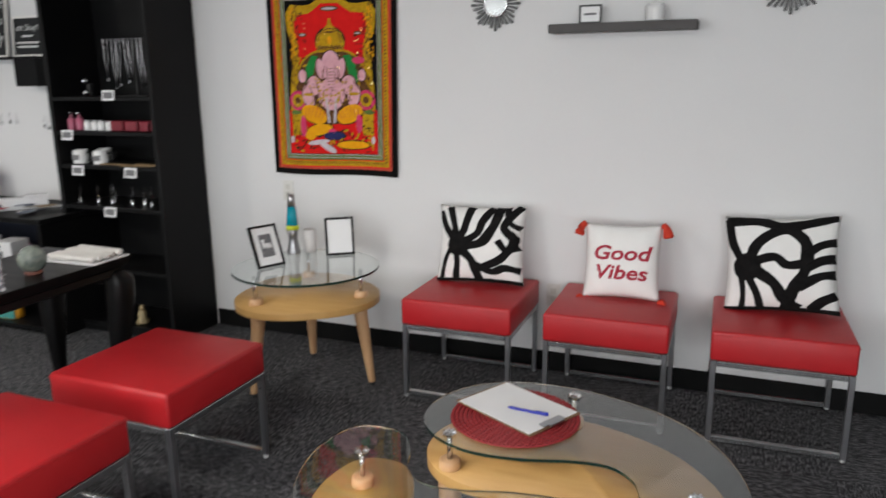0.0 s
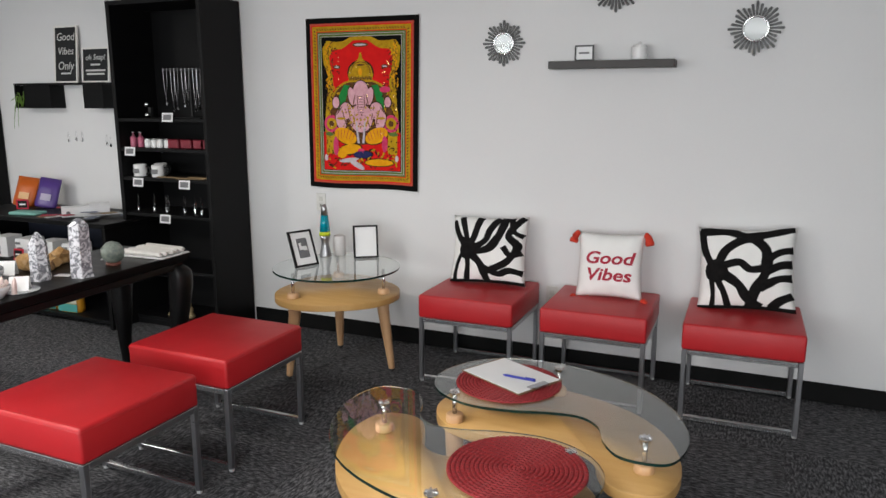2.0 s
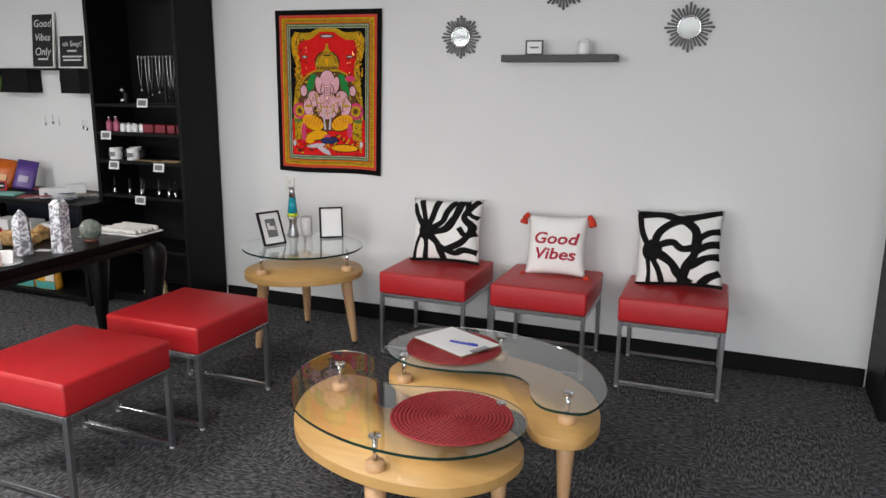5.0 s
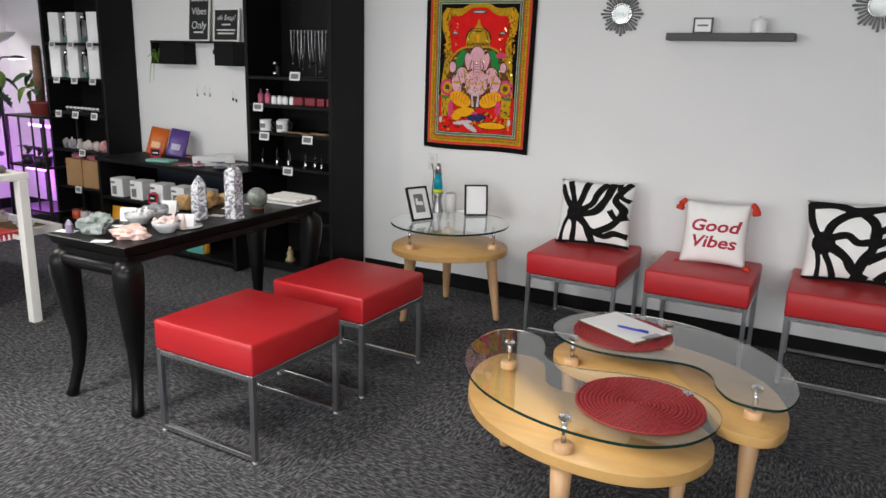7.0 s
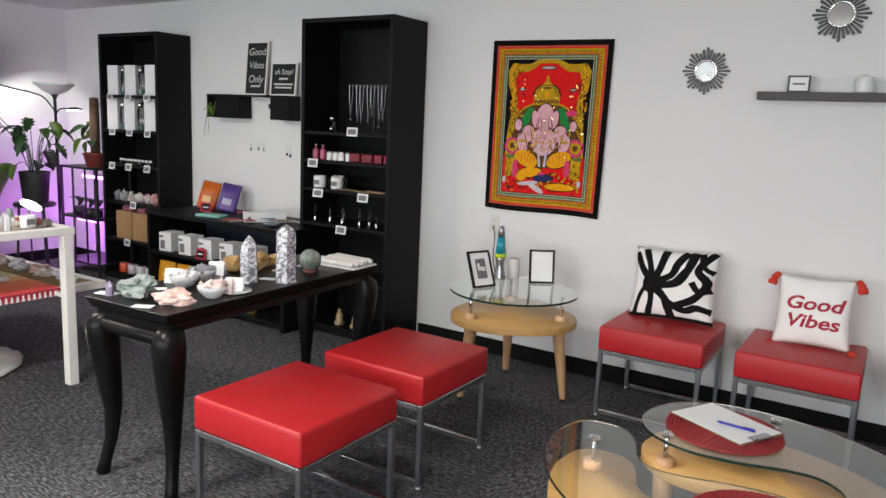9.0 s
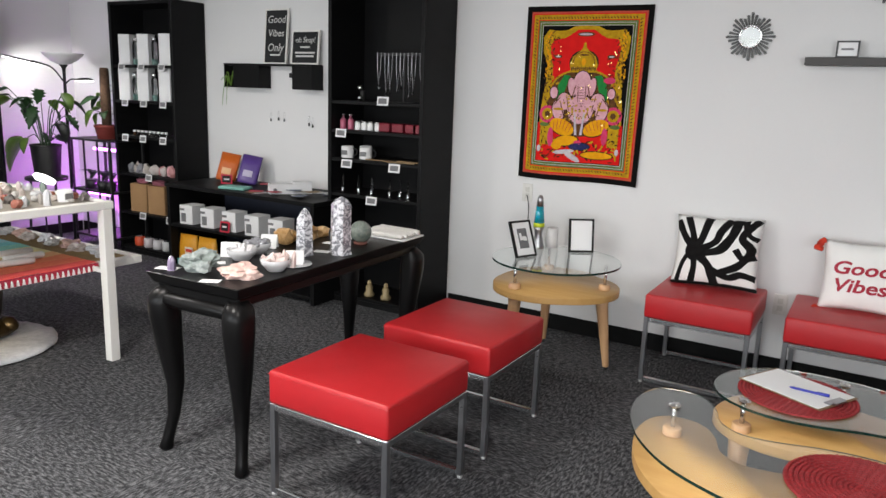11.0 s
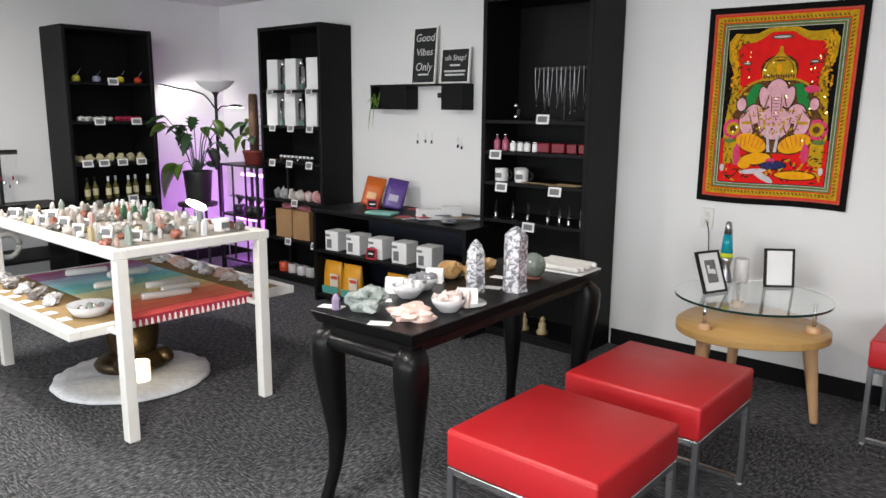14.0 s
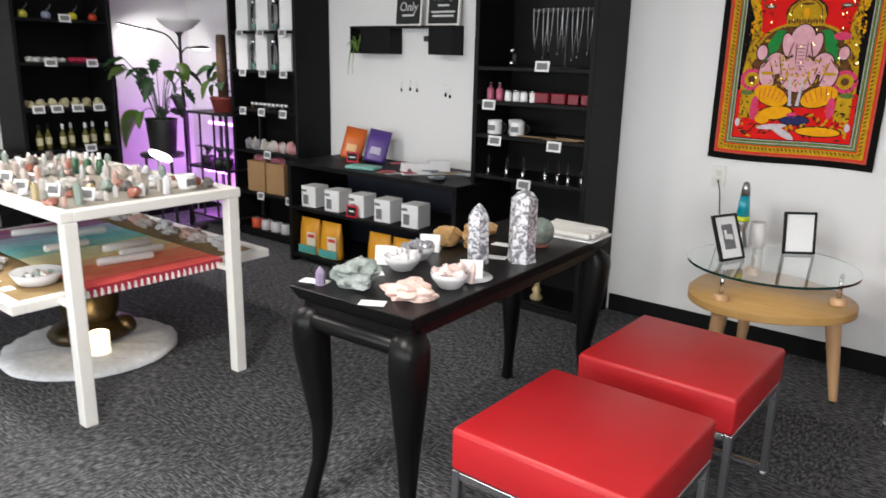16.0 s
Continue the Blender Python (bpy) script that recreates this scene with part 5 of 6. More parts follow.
mug(-3.37, 3.42, 0.991, 15)
mug(-3.215, 3.42, 0.991, 20)
mug(-3.30, 3.53, 0.991, 15)
redm = tint("red_tin", (0.22, 0.015, 0.03), 0.4)
for i, x in enumerate((-3.06, -2.955, -2.85, -2.79)):
    solid("candle_tin", box(-0.043, 0.043, -0.035, 0.035, 0, 0.055, 0.004), redm, "dark red square candle tin on black shelf", "candle tin", x, 3.44, 1.1905, 0, "red tins")
rosem = tint("rose_bottle", (0.5, 0.12, 0.2), 0.3)
for i, x in enumerate((-3.41, -3.345, -3.285, -3.23, -3.18, -3.12)):
    b = thing("small_bottle", "small %s bottle with silver cap" % ("rose pink" if i < 2 else "cream"), "bottle", x, 3.42, 1.1905, 0, "small bottles")
    h = 0.062 if i < 2 else 0.045
    part("bottle", lathe([(0.02, 0), (0.021, 0.004), (0.021, h), (0.012, h + 0.008)], 16), rosem if i < 2 else CERAMIC, b, "", True)
    part("cap", lathe([(0.0125, h + 0.0085), (0.012, h + 0.03), (0.017, h + 0.032), (0.017, h + 0.04)] if i < 2 else [(0.021, h + 0.0085), (0.021, h + 0.016)], 16), SHINY, b, "silver cap", True)
for i, x in enumerate((-3.40, -3.28, -3.18, -3.155, -3.02, -2.95, -2.86, -2.79)):
    b = thing("pendulum", "clear crystal pendulum on a silver stand", "ornament", x, 3.41 + 0.02 * (i % 3), 0.7655, 0, "crystal pendulums")
    part("base", lathe([(0.012, 0), (0.016, 0.003), (0.006, 0.012), (0.013, 0.022), (0.007, 0.034)], 14), SHINY, b, "silver base", True)
    part("point", moved(crystal(0.009, 0.085, 6, 0.6, 0, i), pose(0, 0, 0.0345)), CLEAR, b, "clear crystal point")
for x, y, z, rz in ((-3.09, 3.40, 1.0, 0), (-2.9, 3.38, 1.0, 10), (-2.84, 3.40, 1.006, -5)):
    solid("incense_tray", box(-0.10, 0.10, -0.02, 0.02, 0, 0.006, 0.002), tint("wood_tray", (0.30, 0.2, 0.1), 0.6), "flat wooden incense tray on black shelf", "tray", x, y, z, rz, "incense trays")
st = thing("necklace_stand", "black necklace stand hung with silver chains", "jewellery stand", -2.99, 3.52, 1.3805)
part("bar", box(-0.22, 0.22, -0.012, 0.012, 0.30, 0.315, 0.003), METAL, st)
part("post", box(-0.006, 0.006, 0.0, 0.012, 0.004, 0.2995), METAL, st)
part("foot", box(-0.1, 0.1, -0.04, 0.05, 0, 0.0035), METAL, st)
for i in range(9):
    x, l = -0.19 + 0.046 * i + (0.015 if i % 2 else 0), 0.20 + 0.06 * ((i * 7) % 4) / 4
    part("chain", tube([(x - 0.016, -0.014, 0.316), (x - 0.012, -0.016, 0.31 - l * 0.5), (x, -0.018, 0.31 - l), (x + 0.012, -0.016, 0.31 - l * 0.5), (x + 0.016, -0.014, 0.316)], 0.0014, 5), CHROME, st, "silver chain")
    part("charm", moved(crystal(0.007, 0.024, 5, 0.4, 0, i), pose(x, -0.018, 0.31 - l - 0.026)), SHINY, st, "silver charm")
for z, s in ((1.3805, 0.019), (1.45, 0.017)):
    bm = bmesh.new()
    bmesh.ops.create_icosphere(bm, subdivisions=2, radius=s)
    solid("glass_ball", moved(bm, pose(0, 0, s)), SHINY, "shiny silver bead ball on black shelf", "ornament", -3.27, 3.42, z, 0, "silver balls", True)
solid("bead_stand", box(-0.012, 0.012, -0.012, 0.012, 0, 0.0685, 0.002), METAL, "black block under a silver ball", "stand", -3.27, 3.45, 1.3805)
for x, y, z in ((-3.16, 3.41, 0.0605), (-3.02, 3.41, 0.0605)):
    fig = merged(lathe([(0.034, 0), (0.038, 0.016), (0.022, 0.036), (0.026, 0.064), (0.014, 0.084)], 16), moved(rock(0.016, 0.016, 0.02, 0.05, 1), pose(0, 0, 0.08)))
    solid("figurine", fig, tint("ivory_stone", (0.38, 0.29, 0.15), 0.5), "small cream seated figurine on the bottom shelf", "figurine", x, y, z, 0, "small figurines", True)
for x, z in ((-3.02, 1.375), (-3.36, 1.185), (-3.31, 0.985), (-2.92, 0.985), (-3.10, 0.755)):
    tag_card(x, 3.331, z - 0.045 + (0.03 if z > 1.37 else 0), 0, 0.088, 0.056)

# ---- in the gift bookcase ----
MY = 3.40
for zi, z in enumerate((1.3005, 1.5855)):
    for i, x in enumerate((-5.76, -5.52, -5.25)):
        b = thing("gift_box", "tall white gift box standing on black shelf", "box", x + 0.02 * zi, MY + 0.06, z, 14, "tall white boxes")
        part("carton", box(-0.055, 0.055, -0.045, 0.045, 0, 0.265 - 0.02 * zi, 0.003), CARD, b)
        bt = thing("glass_tube", "clear glass bottle with silver lid beside gift box", "bottle", x + 0.115 + 0.02 * zi, MY + 0.05, z, 0, "glass bottles")
        part("glass", lathe([(0.022, 0), (0.024, 0.005), (0.024, 0.17), (0.014, 0.19)], 18), CLEAR, bt, "", True)
        part("stones", lathe([(0.017, 0.006), (0.018, 0.05)], 12), tint("teal_stone", (0.25, 0.45, 0.4), 0.4), bt)
        part("lid", lathe([(0.018, 0.1905), (0.021, 0.194), (0.021, 0.222), (0.016, 0.226)], 18), SHINY, bt, "silver lid", True)
for i in range(9):
    b = thing("oil_vial", "tiny white topped oil vial on black shelf", "bottle", -5.66 + 0.05 * i, MY + 0.03, 1.0105, 0, "oil vials")
    part("vial", lathe([(0.012, 0), (0.012, 0.025), (0.008, 0.03)], 10), tint("brown_vial", (0.08, 0.04, 0.02), 0.2) if i == 0 else CLEAR, b, "", True)
    part("cap", lathe([(0.0125, 0.0305), (0.0125, 0.047)], 10), CARD, b)
rnd = random.Random(8)
bagcol = [tint("pebble_bag%d" % i, q, 0.5) for i, q in enumerate(((0.22, 0.22, 0.24), (0.4, 0.36, 0.32), (0.55, 0.5, 0.48), (0.45, 0.2, 0.2), (0.65, 0.35, 0.38)))]
for i in range(12):
    solid("stone_pouch", rock(0.034, 0.03, 0.05, 0.35, i), bagcol[(i // 3 + i % 2) % 5], "small bag of polished stones on black shelf", "pouch", -5.74 + 0.052 * i, MY + 0.045 + 0.02 * (i % 2), 0.6905, 0, "stone pouches")
for x in (-5.66, -5.43):
    b = thing("paper_bag", "brown kraft paper gift bag with tissue", "bag", x, MY + 0.08, 0.3605, 6, "kraft bags")
    part("body", box(-0.095, 0.095, -0.05, 0.05, 0, 0.24, 0.003), KRAFT, b)
    part("tissue", moved(rock(0.07, 0.035, 0.03, 0.4, int(-x * 10)), pose(0, 0, 0.2405)), tint("rose_tissue", (0.45, 0.15, 0.2), 0.9), b)
jarcol = [tint("jar%d" % i, q, 0.3) for i, q in enumerate(((0.6, 0.08, 0.03), (0.55, 0.5, 0.52), (0.6, 0.58, 0.6), (0.5, 0.5, 0.5), (0.1, 0.4, 0.4)))]
for i in range(5):
    b = thing("candle_jar", "small coloured candle jar on the bottom shelf", "jar", -5.69 + 0.12 * i, MY + 0.05, 0.0605, 0, "candle jars")
    part("jar", lathe([(0.04, 0), (0.043, 0.006), (0.043, 0.07), (0.034, 0.08)], 18), jarcol[i], b, "", True)
    part("lid", lathe([(0.034, 0.0805), (0.034, 0.095)], 18), SHINY, b, "silver lid")
for z, xs in ((1.54, (-5.72, -5.47, -5.22)), (1.252, (-5.70, -5.46, -5.22)), (0.963, (-5.72, -5.49, -5.24)), (0.645, (-5.44,)), (0.315, (-5.54, -5.2))):
    for x in xs:
        tag_card(x, 3.376, z, 0, 0.08, 0.058)

# ---- in the west bookcase (front faces east) ----
FX = -6.53


def jar(y, z, col, label, h=0.05, r=0.032):
    b = thing("tea_light_holder", label, "ornament", FX - 0.06, y, z, 0, "small bright ornaments")
    part("body", lathe([(r * 0.7, 0), (r, h * 0.25), (r, h * 0.7), (r * 0.6, h)], 16), tint("glaze", col, 0.15), b, "", True)
    part("spoon", tube([(0, 0, h), (0, 0.02, h + 0.02), (0, 0.04, h + 0.05)], 0.003, 6), SHINY, b)


for y, col in ((2.2, (0.45, 0.42, 0.05)), (2.36, (0.25, 0.28, 0.40)), (2.55, (0.65, 0.55, 0.02)), (2.70, (0.55, 0.06, 0.02))):
    jar(y, 1.6305, col, "small glazed ornament with a spoon on shelf")
rnd = random.Random(3)
for i in range(9):
    solid("tumbled_stone", rock(0.025, 0.02, 0.022, 0.3, i), tint("stone_w", (0.55, 0.55, 0.53), 0.3) if i == 0 else bpy.data.materials["stone_w"], "pale tumbled stone on black shelf", "stone", FX - 0.05 - 0.03 * (i % 2), 2.2 + 0.03 * i, 1.3255, 40 * i, "tumbled stones")
for i in range(6):
    solid("red_pouch", rock(0.03, 0.028, 0.022, 0.3, i + 20), tint("crimson", (0.35, 0.01, 0.05), 0.7) if i == 0 else bpy.data.materials["crimson"], "small crimson pouch on black shelf", "pouch", FX - 0.05, 2.5 + 0.035 * i, 1.3255, 40 * i, "crimson pouches")
for i in range(7):
    solid("crystal_cluster", rock(0.034, 0.034, 0.035, 0.5, i + 40), tint("cluster_y", (0.5, 0.46, 0.28), 0.3) if i == 0 else bpy.data.materials["cluster_y"], "small raw crystal cluster on black shelf", "crystal", FX - 0.08, 2.18 + 0.085 * i, 1.0005, 30 * i, "raw clusters")
for i in range(7):
    b = thing("spray_bottle", "glass bottle with pale label and cap", "bottle", FX - 0.06 - 0.05 * (i % 2), 2.22 + 0.085 * i, 0.7005, 0, "labelled bottles")
    part("bottle", lathe([(0.02, 0), (0.022, 0.004), (0.022, 0.1), (0.009, 0.125), (0.009, 0.14)], 16), tint("olive_glass", (0.12, 0.11, 0.03), 0.1) if i == 0 else bpy.data.materials["olive_glass"], b, "", True)
    part("label", lathe([(0.0226, 0.03), (0.0226, 0.085)], 16, False), tint("label_cream", (0.6, 0.55, 0.35), 0.6) if i == 0 else bpy.data.materials["label_cream"], b, "", True)
    part("cap", lathe([(0.01, 0.1405), (0.01, 0.175), (0.006, 0.18)], 12), CARD if i > 1 else INK, b, "", True)
for z, ys in ((1.64, (2.45,)), (1.327, (2.32, 2.62)), (1.0, (2.2, 2.33, 2.48, 2.64)), (0.70, (2.55,))):
    for y in ys:
        tag_card(FX + 0.034, y, z - 0.03, 90, 0.085, 0.055)

# ---- plant corner ----
lp = thing("floor_lamp", "black floor lamp with white bowl shade and lit side arms", "floor lamp", -6.24, 3.2, 0)
part("base", lathe([(0.13, 0), (0.135, 0.006), (0.13, 0.02), (0.02, 0.03)], 32), METAL, lp, "", True)
part("pole", lathe([(0.0125, 0.03), (0.0125, 1.53), (0.02, 1.55), (0.035, 1.57)], 14), METAL, lp, "", True)
part("bowl_shade", lathe([(0.04, 1.571), (0.10, 1.60), (0.15, 1.645), (0.165, 1.665), (0.158, 1.666), (0.10, 1.612), (0.0, 1.58)], 36, False), OPAL, lp, "white bowl shade", True)
arm = part("arm", tube(curve_line([Vector((0, 0, 1.42)), Vector((-0.08, -0.05, 1.54)), Vector((-0.2, -0.1, 1.58)), Vector((-0.25, -0.12, 1.595))], 5), 0.006), METAL, lp, "", True)
part("led_bar", moved(box(-0.17, 0.17, -0.02, 0.02, 0, 0.014, 0.003), pose(-0.40, -0.15, 1.60, 0, 9, 12)), METAL, arm)
part("led_strip", moved(box(-0.16, 0.16, -0.016, 0.016, -0.006, -0.001), pose(-0.40, -0.15, 1.60, 0, 9, 12)), LEDWHITE, arm, "lit white strip")
arm2 = part("arm", tube(curve_line([Vector((0, 0, 1.40)), Vector((0.08, 0.0, 1.45)), Vector((0.16, 0.02, 1.45)), Vector((0.2, 0.02, 1.44))], 5), 0.006), METAL, lp, "", True)
part("led_head", moved(lathe([(0.06, 0), (0.055, 0.015), (0.02, 0.025)], 20), pose(0.26, 0.02, 1.445)), METAL, arm2, "", True)
part("led_disc", moved(lathe([(0.056, -0.007), (0.056, -0.001)], 20), pose(0.26, 0.02, 1.445)), LEDWHITE, arm2, "lit white disc")
part("switch_box", box(-0.02, 0.07, -0.02, 0.02, 1.23, 1.27, 0.006), METAL, lp)

sd = thing("plant_stand", "black metal plant stand with glass panes", "plant stand", -6.1, 3.46, 0)
for a in (-0.27, 0.27):
    for b in (-0.16, 0.16):
        part("post", box(a - 0.011, a + 0.011, b - 0.011, b + 0.011, 0, 0.9395, 0.002), METAL, sd)
for z in (0.94, 0.50, 0.1):
    part("shelf", box(-0.285, 0.285, -0.175, 0.175, z, z + 0.018, 0.003), METAL, sd)
for a in (-0.09, 0.1):
    part("slat", box(a - 0.008, a + 0.008, -0.165, -0.155, 0.119, 0.9395), METAL, sd)
for x, z in ((0.0, 0.86), (-0.1, 0.46)):
    part("grow_tube", moved(lathe([(0.012, -0.16), (0.012, 0.16)], 12), pose(x, -0.02, z, 0, 90)), LEDPURPLE, sd, "lit purple tube", True)
tp = thing("totem_plant", "climbing plant on a moss pole in red pot", "plant", -6.02, 3.42, 0.9585)
part("pot", lathe([(0.075, 0), (0.08, 0.004), (0.1, 0.10), (0.107, 0.101), (0.107, 0.12), (0.095, 0.121), (0.09, 0.10)], 28, False), TERRA, tp, "red plastic pot", True)
part("soil", lathe([(0.09, 0.098), (0.0, 0.10)], 20, False), BARK, tp)
part("moss_pole", lathe([(0.04, 0.1), (0.042, 0.3), (0.038, 0.58), (0.03, 0.60)], 14, True, lambda a, z: 1 + 0.12 * noise.noise(Vector((math.cos(a) * 3, math.sin(a) * 3, z * 20)))), BARK, tp, "brown moss pole", True)


def leaf_mesh(l, w, droop, lobes=0):
    """A leaf with a folded midrib, from its stalk along x."""
    bm = bmesh.new()
    n, rows = 9, []
    for i in range(n + 1):
        t = i / n
        hw = w * math.sin(math.pi * min(1, t * 0.93 + 0.05)) ** 0.7 * (1 - 0.35 * t)
        if lobes and i % 2 == 0 and 0 < i < n:
            hw *= 0.55
        z = -droop * l * t * t
        rows.append([bm.verts.new((l * t, s * hw, z + abs(s) * hw * 0.25)) for s in (-1, -0.45, 0, 0.45, 1)])
    for r0, r1 in zip(rows, rows[1:]):
        for i in range(4):
            bm.faces.new((r0[i], r1[i], r1[i + 1], r0[i + 1]))
    bmesh.ops.solidify(bm, geom=list(bm.faces), thickness=0.0012)
    return bm


rnd = random.Random(21)
for i in range(15):
    a, z = rnd.uniform(0, 360), rnd.uniform(0.14, 0.52)
    stalk = rnd.uniform(0.03, 0.10)
    ar = radians(a)
    part("stalk", tube([(0.035 * math.cos(ar), 0.035 * math.sin(ar), z), ((0.04 + stalk) * math.cos(ar), (0.04 + stalk) * math.sin(ar), z + 0.03)], 0.003, 5), LEAF, tp)
    part("leaf", leaf_mesh(rnd.uniform(0.08, 0.14), rnd.uniform(0.03, 0.05), rnd.uniform(0.3, 0.9)), LEAFLIGHT if z > 0.33 or i % 2 else LEAF, tp, "", True, pose((0.04 + stalk) * math.cos(ar), (0.04 + stalk) * math.sin(ar), z + 0.03, rnd.uniform(-25, 25), rnd.uniform(-10, 30), a))
bs = thing("pot_stool", "black round stool under a potted plant", "stool", -6.27, 3.0, 0)
part("top", lathe([(0.16, 0.615), (0.165, 0.62), (0.165, 0.64), (0.16, 0.645)], 28), METAL, bs, "", True)
for k in range(3):
    a = 2 * math.pi * k / 3
    part("leg", tube([(0.16 * math.cos(a), 0.16 * math.sin(a), 0.0), (0.12 * math.cos(a), 0.12 * math.sin(a), 0.615)], 0.011), METAL, bs)
mp = thing("potted_plant", "broad leaved house plant in a black pot", "plant", -6.25, 3.0, 0.6455)
part("pot", lathe([(0.09, 0), (0.098, 0.006), (0.118, 0.25), (0.122, 0.252), (0.122, 0.268), (0.11, 0.268), (0.106, 0.235)], 32, False), METAL, mp, "black pot", True)
part("soil", lathe([(0.107, 0.236), (0.0, 0.246)], 20, False), BARK, mp)
for i in range(20):
    a = 360 / 24 * i * 2.4 + rnd.uniform(-15, 15)
    ar = radians(a)
    reach, rise = rnd.uniform(0.10, 0.27), rnd.uniform(0.16, 0.46)
    if i in (3, 8, 14):
        reach, rise = 0.18, 0.06
    end = Vector((reach * math.cos(ar), reach * math.sin(ar), 0.27 + rise))
    part("stalk", tube(curve_line([Vector((0.03 * math.cos(ar), 0.03 * math.sin(ar), 0.255)), end * 0.55 + Vector((0, 0, 0.17)), end], 4), 0.0035, 5), LEAF, mp, "", True)
    l = rnd.uniform(0.10, 0.17)
    part("leaf", leaf_mesh(l, l * 0.46, rnd.uniform(0.2, 0.8), i % 2), (LEAFLIGHT, LEAF, LEAFDARK, LEAF)[i % 4], mp, "", True, pose(end.x, end.y, end.z, rnd.uniform(-35, 35), rnd.uniform(0, 45), a))
solid("leaf_plate", moved(leaf_mesh(0.27, 0.17, 0.5), pose(-0.12, 0, 0)), LEAFLIGHT, "large drooping light green leaf against black pot", "leaf", -6.44, 2.83, 0.87, 250, smooth=True, rx=35, ry=40)
gl = thing("clip_lamp", "small clip lamp with a bright white head", "lamp", -6.03, 2.82, 0)
part("base", lathe([(0.07, 0), (0.075, 0.01), (0.02, 0.02)], 20), METAL, gl, "", True)
part("stem", tube([(0, 0, 0.02), (0.02, 0, 0.3), (0.0, 0, 0.64)], 0.007), METAL, gl, "", True)
part("head", moved(rock(0.10, 0.05, 0.03, 0.1, 5), pose(0.03, 0, 0.64, 0, 18, 20)), LEDWHITE, gl, "bright lit head", True)
for k, (x, y, h) in enumerate(((-6.0, 3.34, 0.2), (-6.2, 3.36, 0.24), (-5.92, 3.36, 0.16))):
    p2 = thing("small_plant", "small potted plant under purple light", "plant", x, y, 0.5185, 0, "small potted plants")
    part("pot", lathe([(0.04, 0), (0.055, 0.08), (0.05, 0.08)], 18), METAL, p2, "", True)
    for i in range(9):
        a = 40 * i
        part("leaf", leaf_mesh(0.09, 0.028, 0.3), LEAF, p2, "", True, pose(0, 0, 0.085 + 0.01 * i, 0, -55 + 5 * i, a))

# ---- bench, jewellery bar and picture by the west wall ----
bn = thing("low_bench", "low black bench by the wall", "bench", -6.62, 1.35, 0)
part("top", box(-0.26, 0.26, -0.65, 0.68, 0.66, 0.70, 0.004), BLACK, bn)
for a in (-0.65, 0.64):
    part("side_panel", box(-0.25, 0.25, a, a + 0.03, 0, 0.6595), BLACK, bn)
part("shelf", box(-0.25, 0.25, -0.62, 0.64, 0.30, 0.325), BLACK, bn)
jb = thing("jewellery_bar", "black T shaped jewellery bar hung with necklaces", "jewellery stand", -6.6, 1.60, 0.7005)
part("foot", box(-0.06, 0.06, -0.14, 0.14, 0, 0.015, 0.003), METAL, jb)
part("post", box(-0.012, 0.012, -0.012, 0.012, 0.0155, 0.385), METAL, jb)
part("bar", box(-0.015, 0.015, -0.2, 0.13, 0.3855, 0.42, 0.003), METAL, jb)
for i in range(11):
    y = -0.18 + 0.029 * i
    part("chain", tube([(0.017, y - 0.008, 0.40), (0.02, y, 0.40 - 0.17 - 0.03 * (i % 3)), (0.017, y + 0.008, 0.40)], 0.0012, 5), CHROME, jb)
    part("charm", moved(crystal(0.007, 0.03, 5, 0.4, 0, i), pose(0.02, y, 0.40 - 0.2 - 0.03 * (i % 3))), REDTHREAD if i % 3 == 0 else SHINY, jb)
pc = thing("wall_picture", "dark framed picture on the west wall", "picture", W_ + 0.001, 1.35, 1.45)
part("border", box(0, 0.02, -0.22, 0.22, -0.2, 0.2, 0.003), INK, pc)
part("print", box(0.0205, 0.022, -0.19, 0.19, -0.17, 0.17), tint("grey_picture", (0.3, 0.33, 0.33), 0.5), pc)
ringpts = [Vector((0, 0.085 * math.cos(2 * math.pi * i / 20), 0.085 + 0.085 * math.sin(2 * math.pi * i / 20))) for i in range(21)]
solid("stone_ring", tube(ringpts, 0.022, 8), tint("grey_ring", (0.3, 0.3, 0.28), 0.7, bump=0.5), "grey stone wreath on the bench shelf", "ornament", -6.45, 1.55, 0.348, smooth=True)
pk = solid("pink_ornament", rock(0.05, 0.04, 0.05, 0.2, 2), tint("rose_ornament", (0.6, 0.25, 0.25), 0.4), "small pink ornament on the bookcase bottom shelf", "ornament", 1.42, 3.36, 0.0605)

# ---- crystals on the console table ----
ZT = 0.7605
before = set(scene.objects)
lace = shade("lace_agate", (0.17, 0.17, 0.19), (0.62, 0.62, 0.65), 0.25, scale=30, bump=0.3, fine=60, coat=0.4)
lace.node_tree.nodes["Color Ramp"].color_ramp.elements[0].position = 0.60
lace.node_tree.nodes["Color Ramp"].color_ramp.elements[1].position = 0.74
lace.node_tree.nodes["Noise Texture"].inputs["Distortion"].default_value = 2.5
solid("crystal_tower", crystal(0.040, 0.205, 6, 0.24, 0, 1), lace, "grey and white banded crystal tower on black table", "crystal", -2.252, 1.768, ZT, 10)
tall = merged(crystal(0.047, 0.255, 6, 0.14, 0.01, 2), moved(crystal(0.034, 0.215, 6, 0.15, 0.0, 3), pose(-0.022, 0.028, 0)))
solid("crystal_tower", tall, lace, "tall double banded crystal tower on black table", "crystal", -2.15, 1.885, ZT, 20)
sp = bmesh.new()
bmesh.ops.create_icosphere(sp, subdivisions=4, radius=0.052)
solid("crystal_sphere", moved(sp, pose(0, 0, 0.058)), shade("moss_agate", (0.10, 0.14, 0.12), (0.30, 0.33, 0.29), 0.15, scale=30, coat=0.5), "polished grey green stone sphere on a ring", "sphere", -2.215, 2.11, ZT, smooth=True)
